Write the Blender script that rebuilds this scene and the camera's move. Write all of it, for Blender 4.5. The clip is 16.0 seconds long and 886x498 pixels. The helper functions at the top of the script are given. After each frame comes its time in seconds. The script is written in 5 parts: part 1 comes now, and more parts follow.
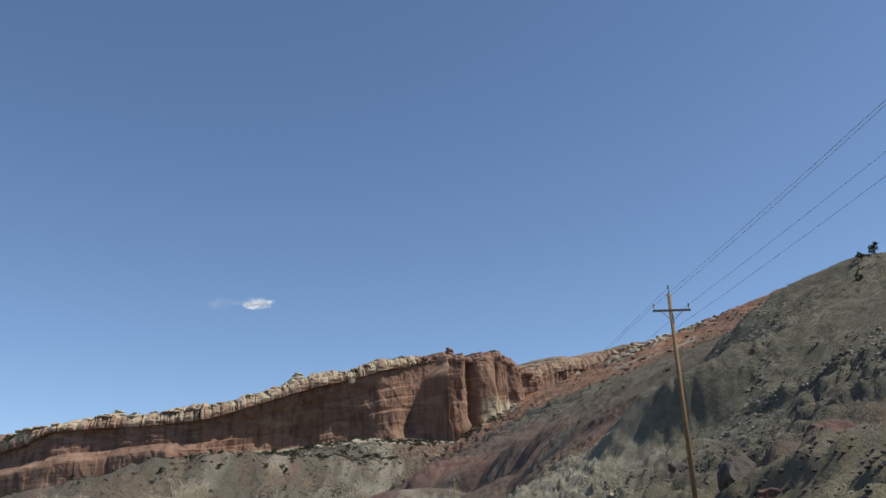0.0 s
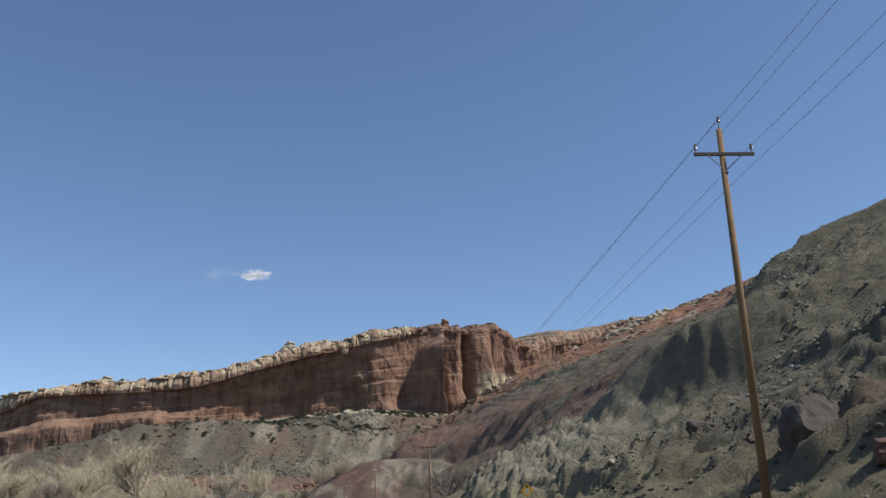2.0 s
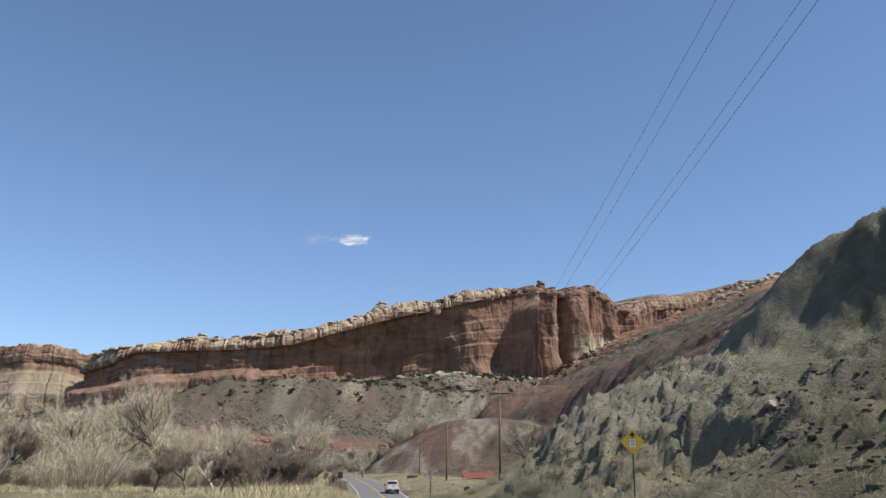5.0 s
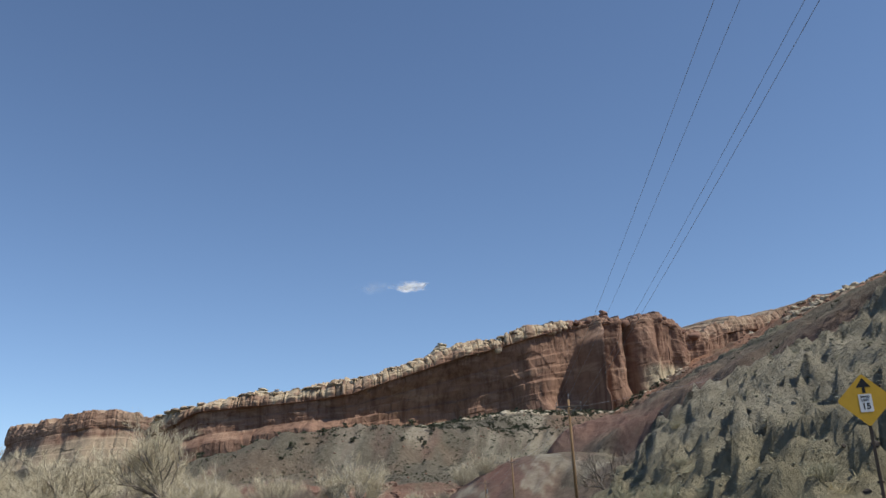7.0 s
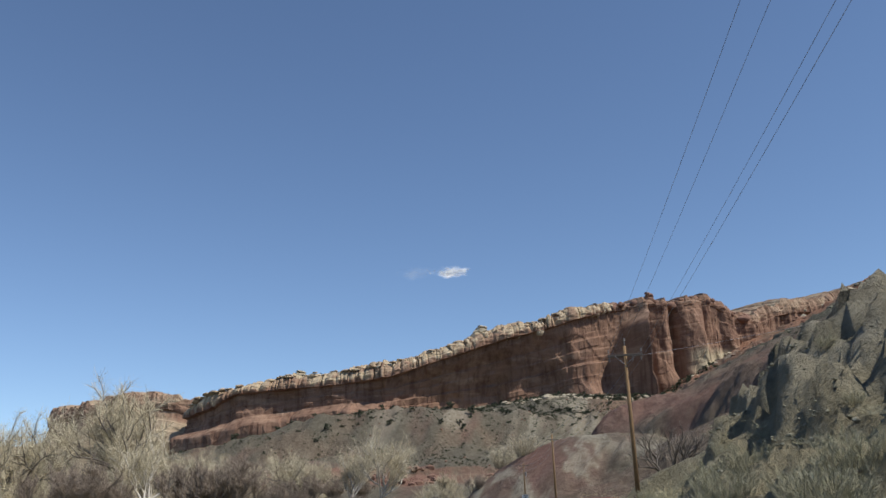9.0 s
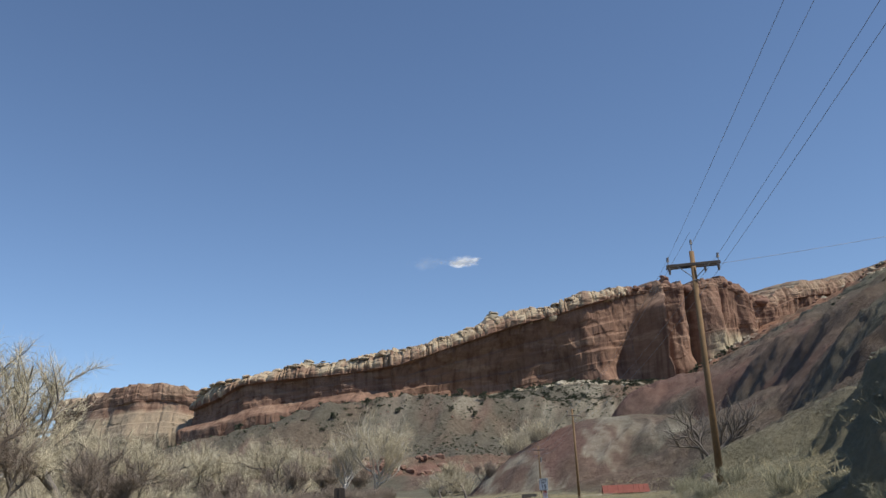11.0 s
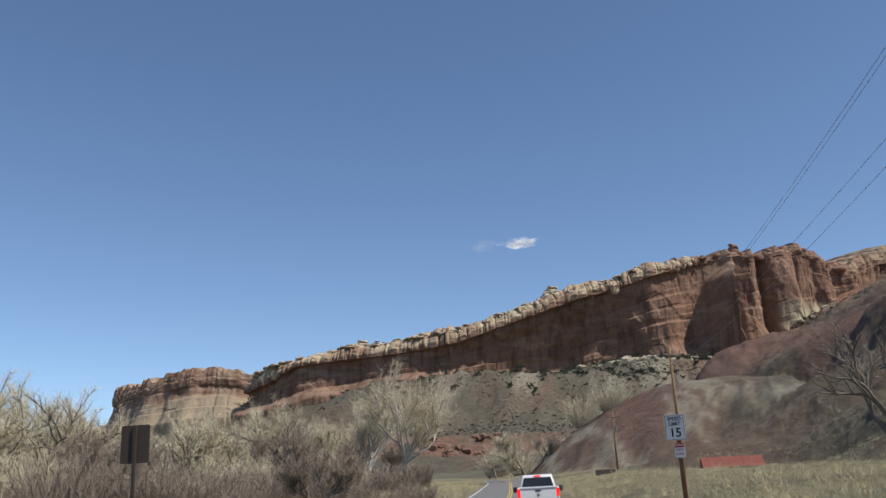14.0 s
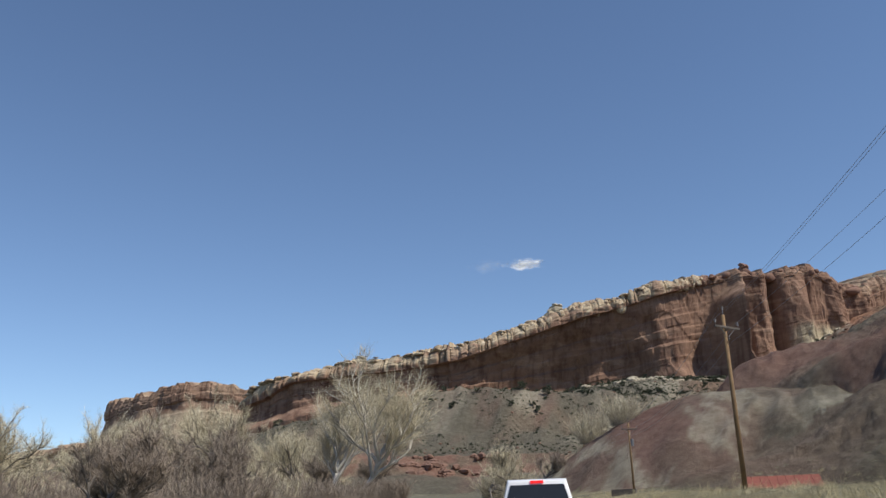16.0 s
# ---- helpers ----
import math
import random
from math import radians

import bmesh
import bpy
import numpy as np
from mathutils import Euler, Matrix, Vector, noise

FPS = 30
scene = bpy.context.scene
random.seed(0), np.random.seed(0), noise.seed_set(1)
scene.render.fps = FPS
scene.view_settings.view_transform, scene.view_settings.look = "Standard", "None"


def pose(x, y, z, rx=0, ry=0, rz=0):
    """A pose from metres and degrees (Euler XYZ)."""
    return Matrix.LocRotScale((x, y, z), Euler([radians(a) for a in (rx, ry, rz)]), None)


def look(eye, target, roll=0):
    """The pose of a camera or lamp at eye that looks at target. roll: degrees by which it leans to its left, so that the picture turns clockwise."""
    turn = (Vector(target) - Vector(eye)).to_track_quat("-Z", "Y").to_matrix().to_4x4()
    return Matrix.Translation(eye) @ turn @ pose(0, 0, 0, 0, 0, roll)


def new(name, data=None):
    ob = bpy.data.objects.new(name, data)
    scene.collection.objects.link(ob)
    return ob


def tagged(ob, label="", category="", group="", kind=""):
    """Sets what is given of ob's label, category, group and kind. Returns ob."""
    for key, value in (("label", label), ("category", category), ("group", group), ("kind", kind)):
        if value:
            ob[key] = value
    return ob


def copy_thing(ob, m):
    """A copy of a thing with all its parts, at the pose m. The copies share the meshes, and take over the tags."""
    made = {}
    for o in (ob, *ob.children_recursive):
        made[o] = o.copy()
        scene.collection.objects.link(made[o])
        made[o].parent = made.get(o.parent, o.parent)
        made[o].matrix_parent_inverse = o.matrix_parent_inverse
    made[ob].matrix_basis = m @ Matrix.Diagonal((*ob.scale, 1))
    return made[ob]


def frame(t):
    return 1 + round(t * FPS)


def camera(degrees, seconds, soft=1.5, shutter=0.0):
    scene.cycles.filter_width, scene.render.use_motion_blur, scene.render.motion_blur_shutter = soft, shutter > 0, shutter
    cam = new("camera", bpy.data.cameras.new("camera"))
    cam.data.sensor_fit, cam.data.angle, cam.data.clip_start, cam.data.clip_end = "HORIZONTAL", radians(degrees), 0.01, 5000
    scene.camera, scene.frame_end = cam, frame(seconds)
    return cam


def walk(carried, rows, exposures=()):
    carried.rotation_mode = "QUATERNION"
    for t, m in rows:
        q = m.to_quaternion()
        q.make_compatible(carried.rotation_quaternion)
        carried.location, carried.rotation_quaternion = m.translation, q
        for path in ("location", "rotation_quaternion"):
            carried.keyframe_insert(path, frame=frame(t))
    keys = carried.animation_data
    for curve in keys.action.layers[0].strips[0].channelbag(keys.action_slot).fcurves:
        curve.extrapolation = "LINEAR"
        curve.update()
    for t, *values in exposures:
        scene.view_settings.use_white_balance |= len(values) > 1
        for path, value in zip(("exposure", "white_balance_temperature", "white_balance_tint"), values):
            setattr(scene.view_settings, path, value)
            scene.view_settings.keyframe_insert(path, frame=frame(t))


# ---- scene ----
cam = camera(53.9, 16.0)
PATH = [
    (0, (0.139, -0.995, 1.556), (0.147, 0.897, 2.204), -2.5),
    (0.5, (0.97, 4.589, 1.565), (0.981, 6.485, 2.201), -2.0),
    (1, (1.826, 10.159, 1.563), (1.853, 12.064, 2.17), -1.8),
    (1.5, (2.673, 15.68, 1.627), (2.693, 17.588, 2.227), -1.6),
    (2, (3.459, 21.207, 1.677), (3.465, 23.117, 2.272), -1.5),
    (2.5, (4.175, 26.729, 1.678), (4.15, 28.639, 2.27), -1.1),
    (3, (4.786, 32.235, 1.736), (4.751, 34.147, 2.321), -0.2),
    (3.5, (5.32, 37.75, 1.786), (5.263, 39.664, 2.364), -0.1),
    (4, (5.72, 43.212, 1.823), (5.625, 45.139, 2.351), -0.0),
    (4.5, (5.966, 48.576, 1.821), (5.815, 50.509, 2.313), 0.4),
    (5, (6.023, 53.826, 1.842), (5.803, 55.743, 2.367), 0.6),
    (5.2, (5.923, 55.923, 1.834), (5.68, 57.834, 2.372), 0.6),
    (7.3, (4.664, 78.063, 1.586), (4.31, 79.929, 2.213), -3.0),
    (7.5, (4.493, 80.152, 1.591), (4.129, 82.016, 2.218), -3.1),
    (8, (3.962, 85.316, 1.612), (3.594, 87.18, 2.236), -3.4),
    (8.5, (3.376, 90.408, 1.634), (2.98, 92.268, 2.252), -2.6),
    (9, (2.786, 95.534, 1.685), (2.347, 97.392, 2.282), -1.9),
    (11.5, (-1.7, 122.118, 1.89), (-2.183, 123.97, 2.47), -2.8),
    (12, (-2.685, 127.378, 1.854), (-3.221, 129.208, 2.459), -2.7),
    (12.5, (-3.866, 132.785, 1.614), (-4.442, 134.603, 2.219), -3.5),
    (13, (-5.136, 138.348, 1.589), (-5.701, 140.174, 2.179), -4.2),
    (13.5, (-6.358, 144.01, 1.64), (-6.951, 145.837, 2.198), -3.5),
    (14, (-7.7, 149.668, 1.686), (-8.295, 151.496, 2.236), -2.9),
    (14.5, (-8.992, 155.273, 1.695), (-9.595, 157.095, 2.256), -2.4),
    (15, (-10.235, 160.71, 1.749), (-10.845, 162.529, 2.315), -2.2),
    (15.5, (-11.407, 166.045, 1.745), (-12.028, 167.858, 2.317), -2.1),
    (16, (-12.598, 171.294, 1.666), (-13.197, 173.106, 2.263), -1.9),
]
walk(cam, [(t, look(eye, target, lean)) for t, eye, target, lean in PATH],
     [(0, 0.0), (3.6, 0.0), (4.5, 0.22), (5.2, 0.2), (7.3, 0.0), (16, 0.0)])

# ---- light ----
SUN_FROM = Vector((0.972, -0.235, 0)).normalized()
SUN_EL = radians(51)
sun_way = Vector((SUN_FROM.x * math.cos(SUN_EL), SUN_FROM.y * math.cos(SUN_EL), math.sin(SUN_EL)))
world = bpy.data.worlds.new("world")
scene.world = world
world.use_nodes = True
wn = world.node_tree.nodes
sky = wn.new("ShaderNodeTexSky")
sky.sky_type = "NISHITA"
sky.sun_disc = False
sky.sun_elevation = SUN_EL
sky.sun_rotation = math.atan2(SUN_FROM.x, SUN_FROM.y)
sky.altitude = 1700
sky.air_density = 1.0
sky.dust_density = 0.6
sky.ozone_density = 3.5
world.node_tree.links.new(sky.outputs[0], wn["Background"].inputs[0])
wn["Background"].inputs[1].default_value = 0.135
sun = new("sun", bpy.data.lights.new("sun", "SUN"))
sun.data.energy = 4.8
sun.data.angle = radians(0.53)
sun.data.color = (1.0, 0.94, 0.85)
sun.matrix_world = look(sun_way * 50, (0, 0, 0))
scene.view_settings.exposure = 0.0


# ---- noise on arrays ----
_perm = np.random.RandomState(7).permutation(512)
_grad = np.random.RandomState(8).normal(size=(512, 3))
_grad /= np.linalg.norm(_grad, axis=1)[:, None]


def perlin(x, y, z=0.0):
    """Gradient noise, about -1 to 1, on arrays."""
    x, y, z = np.broadcast_arrays(np.asarray(x, float), np.asarray(y, float), np.asarray(z, float))
    xi, yi, zi = np.floor(x).astype(int), np.floor(y).astype(int), np.floor(z).astype(int)
    xf, yf, zf = x - xi, y - yi, z - zi
    u, v, w = (f * f * f * (f * (f * 6 - 15) + 10) for f in (xf, yf, zf))
    out = 0.0
    for a in (0, 1):
        for b in (0, 1):
            for c in (0, 1):
                h = _perm[(_perm[(_perm[(xi + a) & 511] + yi + b) & 511] + zi + c) & 511]
                g = _grad[h]
                dot = g[..., 0] * (xf - a) + g[..., 1] * (yf - b) + g[..., 2] * (zf - c)
                out = out + dot * (u if a else 1 - u) * (v if b else 1 - v) * (w if c else 1 - w)
    return out * 1.6


def fbm(x, y, z=0.0, octaves=4, gain=0.5):
    total, amp = 0.0, 1.0
    for k in range(octaves):
        total = total + amp * perlin(x * 2**k + 17.3 * k, y * 2**k - 9.1 * k, z * 2**k + 4.7 * k)
        amp *= gain
    return total


def ridged(x, y, z=0.0, octaves=3):
    total, amp = 0.0, 1.0
    for k in range(octaves):
        total = total + amp * (1 - 2 * np.abs(perlin(x * 2**k + 31.7 * k, y * 2**k + 5.3 * k, z * 2**k)))
        amp *= 0.5
    return total


def smooth(a, b, x):
    f = np.clip((x - a) / (b - a), 0, 1)
    return f * f * (3 - 2 * f)


def smax(a, b, k):
    h = np.clip(0.5 + 0.5 * (a - b) / k, 0, 1)
    return b + (a - b) * h + k * h * (1 - h)


def bump(x, y, cx, cy, rx, ry):
    return np.exp(-((x - cx) / rx) ** 2 - ((y - cy) / ry) ** 2)


# ---- materials ----
def shader(name, rough=0.9, spec=0.3):
    m = bpy.data.materials.new(name)
    m.use_nodes = True
    b = m.node_tree.nodes["Principled BSDF"]
    b.inputs["Roughness"].default_value = rough
    b.inputs["Specular IOR Level"].default_value = spec
    return m, m.node_tree.nodes, m.node_tree.links, b


def noise_node(n, l, scale, detail=6.0, stretch=(1, 1, 1), rough=0.6, own=False):
    """A noise on world position (or the thing's own place), stretched along the axes."""
    src = n.new("ShaderNodeTexCoord").outputs["Object"] if own else n.new("ShaderNodeNewGeometry").outputs["Position"]
    mul = n.new("ShaderNodeVectorMath")
    mul.operation = "MULTIPLY"
    mul.inputs[1].default_value = stretch
    l.new(src, mul.inputs[0])
    t = n.new("ShaderNodeTexNoise")
    t.inputs["Scale"].default_value = scale
    t.inputs["Detail"].default_value = detail
    t.inputs["Roughness"].default_value = rough
    l.new(mul.outputs[0], t.inputs["Vector"])
    return t.outputs["Fac"]


def ramp(n, l, fac, stops):
    r = n.new("ShaderNodeValToRGB")
    e = r.color_ramp.elements
    while len(e) < len(stops):
        e.new(0.5)
    for k, (p, c) in zip(e, stops):
        k.position = p
        k.color = (*c, 1) if len(c) == 3 else c
    l.new(fac, r.inputs[0])
    return r.outputs[0]


def mix(n, l, fac, a, b, mode="MIX"):
    m = n.new("ShaderNodeMix")
    m.data_type, m.blend_type = "RGBA", mode
    for sock, v in ((m.inputs[0], fac), (m.inputs[6], a), (m.inputs[7], b)):
        if isinstance(v, (int, float)):
            sock.default_value = v
        elif isinstance(v, tuple):
            sock.default_value = (*v, 1)
        else:
            l.new(v, sock)
    return m.outputs[2]


def attr(n, name):
    a = n.new("ShaderNodeAttribute")
    a.attribute_name = name
    return a.outputs["Fac"]


def relief(n, l, b, height, strength, distance):
    k = n.new("ShaderNodeBump")
    k.inputs["Strength"].default_value = strength
    k.inputs["Distance"].default_value = distance
    l.new(height, k.inputs["Height"])
    l.new(k.outputs[0], b.inputs["Normal"])


def plain(name, col, rough=0.6, metal=0.0, var=0.15, scale=6.0, bumpy=0.0, own=True, spec=0.4):
    """A single-coloured surface with grain at two scales."""
    m, n, l, b = shader(name, rough, spec)
    lo, hi = tuple(c * (1 - var) for c in col), tuple(min(1, c * (1 + var)) for c in col)
    f1 = noise_node(n, l, scale, own=own)
    f2 = noise_node(n, l, scale * 9, own=own)
    c = mix(n, l, 0.35, ramp(n, l, f1, [(0.3, lo), (0.7, hi)]), ramp(n, l, f2, [(0.3, lo), (0.7, hi)]))
    l.new(c, b.inputs["Base Color"])
    b.inputs["Metallic"].default_value = metal
    if bumpy:
        relief(n, l, b, f2, bumpy, 0.02)
    return m


def terrain_material(name):
    """Clay and gravel slopes; the attributes name which bed crops out."""
    m, n, l, b = shader(name, 0.95, 0.15)
    big = noise_node(n, l, 0.06, 5)
    mid = noise_node(n, l, 0.5, 6, rough=0.7)
    fine = noise_node(n, l, 3.5, 6, rough=0.75)
    grey = mix(n, l, 0.5, ramp(n, l, big, [(0.3, (0.150, 0.142, 0.096)), (0.7, (0.215, 0.205, 0.145))]),
               ramp(n, l, mid, [(0.28, (0.066, 0.061, 0.042)), (0.5, (0.17, 0.162, 0.113)), (0.72, (0.36, 0.35, 0.265))]))
    red = mix(n, l, 0.5, ramp(n, l, big, [(0.3, (0.165, 0.088, 0.068)), (0.7, (0.235, 0.148, 0.118))]),
              ramp(n, l, mid, [(0.28, (0.100, 0.052, 0.041)), (0.72, (0.26, 0.168, 0.136))]))
    orange = mix(n, l, 0.5, ramp(n, l, big, [(0.3, (0.21, 0.095, 0.058)), (0.7, (0.34, 0.20, 0.13))]),
                 ramp(n, l, mid, [(0.28, (0.10, 0.052, 0.034)), (0.5, (0.28, 0.145, 0.09)), (0.7, (0.46, 0.36, 0.26))]))
    grass = mix(n, l, 0.5, ramp(n, l, big, [(0.3, (0.30, 0.25, 0.14)), (0.7, (0.42, 0.37, 0.22))]),
                ramp(n, l, fine, [(0.25, (0.17, 0.15, 0.085)), (0.75, (0.46, 0.41, 0.26))]))
    pale = ramp(n, l, mid, [(0.3, (0.27, 0.245, 0.18)), (0.7, (0.45, 0.42, 0.33))])
    dun = mix(n, l, 0.5, ramp(n, l, big, [(0.3, (0.095, 0.086, 0.064)), (0.7, (0.145, 0.130, 0.098))]),
              ramp(n, l, mid, [(0.28, (0.05, 0.045, 0.034)), (0.5, (0.115, 0.103, 0.078)), (0.72, (0.21, 0.19, 0.15))]))
    c = mix(n, l, attr(n, "dun"), grey, dun)
    c = mix(n, l, attr(n, "red"), c, red)
    c = mix(n, l, attr(n, "orange"), c, orange)
    c = mix(n, l, attr(n, "pale"), c, pale)
    c = mix(n, l, attr(n, "grass"), c, grass)
    c = mix(n, l, 0.5, c, ramp(n, l, fine, [(0.25, (0.55, 0.55, 0.55)), (0.75, (1, 1, 1))]), "MULTIPLY")
    l.new(c, b.inputs["Base Color"])
    h = mix(n, l, 0.4, mid, fine)
    relief(n, l, b, h, 1.0, 1.1)
    return m


def cliff_material():
    m, n, l, b = shader("sandstone_cliff", 0.93, 0.15)
    beds = noise_node(n, l, 0.04, 5, (0.45, 0.45, 2.2), 0.6)
    streak = noise_node(n, l, 0.16, 5, (1, 1, 0.10), 0.6)
    blot = noise_node(n, l, 0.05, 5)
    fine = noise_node(n, l, 0.9, 6, rough=0.7)
    wall = ramp(n, l, beds, [(0.30, (0.232, 0.140, 0.102)), (0.44, (0.305, 0.195, 0.138)), (0.54, (0.268, 0.165, 0.118)), (0.64, (0.370, 0.255, 0.182)), (0.76, (0.288, 0.180, 0.130))])
    wall = mix(n, l, 0.75, wall, ramp(n, l, streak, [(0.36, (0.45, 0.40, 0.40)), (0.52, (0.95, 0.95, 0.95)), (0.68, (1.0, 0.97, 0.95))]), "MULTIPLY")
    wall = mix(n, l, 0.35, wall, ramp(n, l, blot, [(0.35, (0.5, 0.44, 0.42)), (0.65, (1, 1, 1))]), "MULTIPLY")
    cream = mix(n, l, 0.5, ramp(n, l, fine, [(0.3, (0.32, 0.25, 0.165)), (0.7, (0.58, 0.49, 0.35))]),
                ramp(n, l, streak, [(0.33, (0.15, 0.095, 0.065)), (0.45, (0.42, 0.33, 0.22)), (0.60, (0.54, 0.45, 0.32)), (0.75, (0.60, 0.51, 0.38))]))
    c = mix(n, l, attr(n, "cap"), wall, cream)
    c = mix(n, l, attr(n, "pale"), c, ramp(n, l, fine, [(0.3, (0.33, 0.275, 0.185)), (0.7, (0.46, 0.40, 0.285))]))
    c = mix(n, l, 0.5, c, ramp(n, l, fine, [(0.3, (0.6, 0.58, 0.56)), (0.7, (1, 1, 1))]), "MULTIPLY")
    l.new(c, b.inputs["Base Color"])
    relief(n, l, b, mix(n, l, 0.5, fine, streak), 0.6, 1.0)
    return m


M_TERRAIN = terrain_material("clay_slope")
M_CLIFF = cliff_material()


# ---- mesh helpers ----
def mesh_object(name, verts, faces, material=None, parent=None, label="", shade=True):
    """An object from points and faces of three or four corners each."""
    me = bpy.data.meshes.new(name)
    V = np.asarray(verts, np.float32).reshape(-1, 3)
    sizes = np.fromiter((len(f) for f in faces), np.int32, len(faces))
    corners = np.fromiter((i for f in faces for i in f), np.int32, int(sizes.sum()))
    me.vertices.add(len(V))
    me.vertices.foreach_set("co", V.ravel())
    me.loops.add(len(corners))
    me.loops.foreach_set("vertex_index", corners)
    me.polygons.add(len(sizes))
    me.polygons.foreach_set("loop_start", np.r_[0, np.cumsum(sizes)[:-1]].astype(np.int32))
    me.polygons.foreach_set("loop_total", sizes)
    me.polygons.foreach_set("use_smooth", np.full(len(sizes), shade))
    me.update(calc_edges=True)
    if material:
        me.materials.append(material)
    ob = new(name, me)
    if parent:
        ob.parent = parent
    if label:
        ob["label"] = label
    return ob


def grid_object(name, P, material, attrs=None, keep=None, parent=None, soft=True):
    """A sheet from an array of points (rows, columns, 3); keep: which faces."""
    r, c = P.shape[:2]
    idx = np.arange(r * c).reshape(r, c)
    q = np.stack([idx[:-1, :-1], idx[:-1, 1:], idx[1:, 1:], idx[1:, :-1]], -1).reshape(-1, 4)
    if keep is not None:
        q = q[keep.ravel()]
    used = np.zeros(r * c, bool)
    used[q.ravel()] = True
    remap = np.cumsum(used) - 1
    V = P.reshape(-1, 3)[used]
    q = remap[q]
    me = bpy.data.meshes.new(name)
    me.vertices.add(len(V))
    me.vertices.foreach_set("co", V.astype(np.float32).ravel())
    me.loops.add(q.size)
    me.loops.foreach_set("vertex_index", q.ravel().astype(np.int32))
    me.polygons.add(len(q))
    me.polygons.foreach_set("loop_start", np.arange(0, q.size, 4, dtype=np.int32))
    me.polygons.foreach_set("loop_total", np.full(len(q), 4, np.int32))
    me.polygons.foreach_set("use_smooth", np.full(len(q), soft))
    for key, values in (attrs or {}).items():
        a = me.attributes.new(key, "FLOAT", "POINT")
        a.data.foreach_set("value", values.reshape(-1)[used].astype(np.float32))
    me.update(calc_edges=True)
    me.validate()
    me.materials.append(material)
    ob = new(name, me)
    if parent:
        ob.parent = parent
    return ob


def part(name, bm, material, parent, label="", smooth_it=False):
    me = bpy.data.meshes.new(name)
    bm.to_mesh(me)
    bm.free()
    if smooth_it:
        me.polygons.foreach_set("use_smooth", np.ones(len(me.polygons), bool))
    me.materials.append(material)
    ob = new(name, me)
    ob.parent = parent
    if label:
        ob["label"] = label
    return ob


def box(bm, x0, y0, z0, x1, y1, z1, bevel=0.0, m=None):
    made = bmesh.ops.create_cube(bm, size=1.0)["verts"]
    for v in made:
        v.co = Vector(((x0 + x1) / 2 + v.co.x * (x1 - x0), (y0 + y1) / 2 + v.co.y * (y1 - y0), (z0 + z1) / 2 + v.co.z * (z1 - z0)))
    if bevel:
        edges = {e for v in made for e in v.link_edges}
        made = bmesh.ops.bevel(bm, geom=list(edges), offset=bevel, segments=2, affect="EDGES", profile=0.5)["verts"]
    if m:
        for v in {v for v in made}:
            v.co = m @ v.co
    return bm


def rod(bm, a, b, r0, r1=None, sides=8):
    """A tapered round bar from a to b."""
    a, b = Vector(a), Vector(b)
    m = Matrix.Translation((a + b) / 2) @ (b - a).to_track_quat("Z", "Y").to_matrix().to_4x4()
    bmesh.ops.create_cone(bm, cap_ends=True, segments=sides, radius1=r0, radius2=r0 if r1 is None else r1, depth=(b - a).length, matrix=m)
    return bm


def empty(name, m, label, category, group=""):
    ob = new(name)
    ob.empty_display_size = 0.3
    ob.matrix_world = m
    return tagged(ob, label, category, group)


# ---- the lie of the land ----
ROAD_Y = [-90, 0, 16, 32, 50, 56, 78, 95, 122, 138, 155, 171, 195, 230, 290, 360, 500]
ROAD_X = [-18, -1.7, 0.9, 3.0, 4.2, 4.1, 2.9, 1.0, -3.5, -7.0, -10.9, -14.5, -20.0, -28.5, -44, -66, -120]


def road_x(y):
    return np.interp(y, ROAD_Y, ROAD_X)


def scarp(x, y, cx, cy, lean, half, h):
    """A steep little bluff that faces down the slope, dying out along its length."""
    d = x - cx - lean * (y - cy) + 2.2 * fbm(x * 0.11, y * 0.11, cx, 3)
    w = np.exp(-(((y - cy) / half) ** 2)) * (0.75 + 0.5 * perlin(y * 0.21, x * 0.1, cy))
    return h * w * (smooth(-0.6, 0.9 + 0.12 * h, d) * np.exp(-np.maximum(d, 0) / (3.2 * h)) - 0.22 * np.exp(-((d + 1.2) ** 2) / 2.5))


def valley(x, y):
    z = 0.030 * np.maximum(0, y - 168) * smooth(150, 200, y)
    z = z + 0.012 * np.maximum(0, y - 400)
    d = x - road_x(y)
    right = np.clip((d - 4.5) * 0.11, 0, 0.9) + np.clip((d - 7.5) * 0.33, 0, 2.2) * smooth(128, 150, y) * (1 - smooth(160, 182, y))
    left = np.clip((-d - 4.2) * 0.08, 0, 0.35) + np.clip((-d - 4.6) * 0.22, 0, 0.75) * smooth(80, 98, y) * (1 - smooth(170, 200, y))
    off = smooth(4.0, 8.0, np.abs(d))
    z = z - 1.35 * bump(x, y, -9.6, 272, 12, 14)
    return z + right + left + off * (0.22 * fbm(x * 0.09, y * 0.09, 1.5, 3) + 0.06 * fbm(x * 0.6, y * 0.6, 2.5, 2))


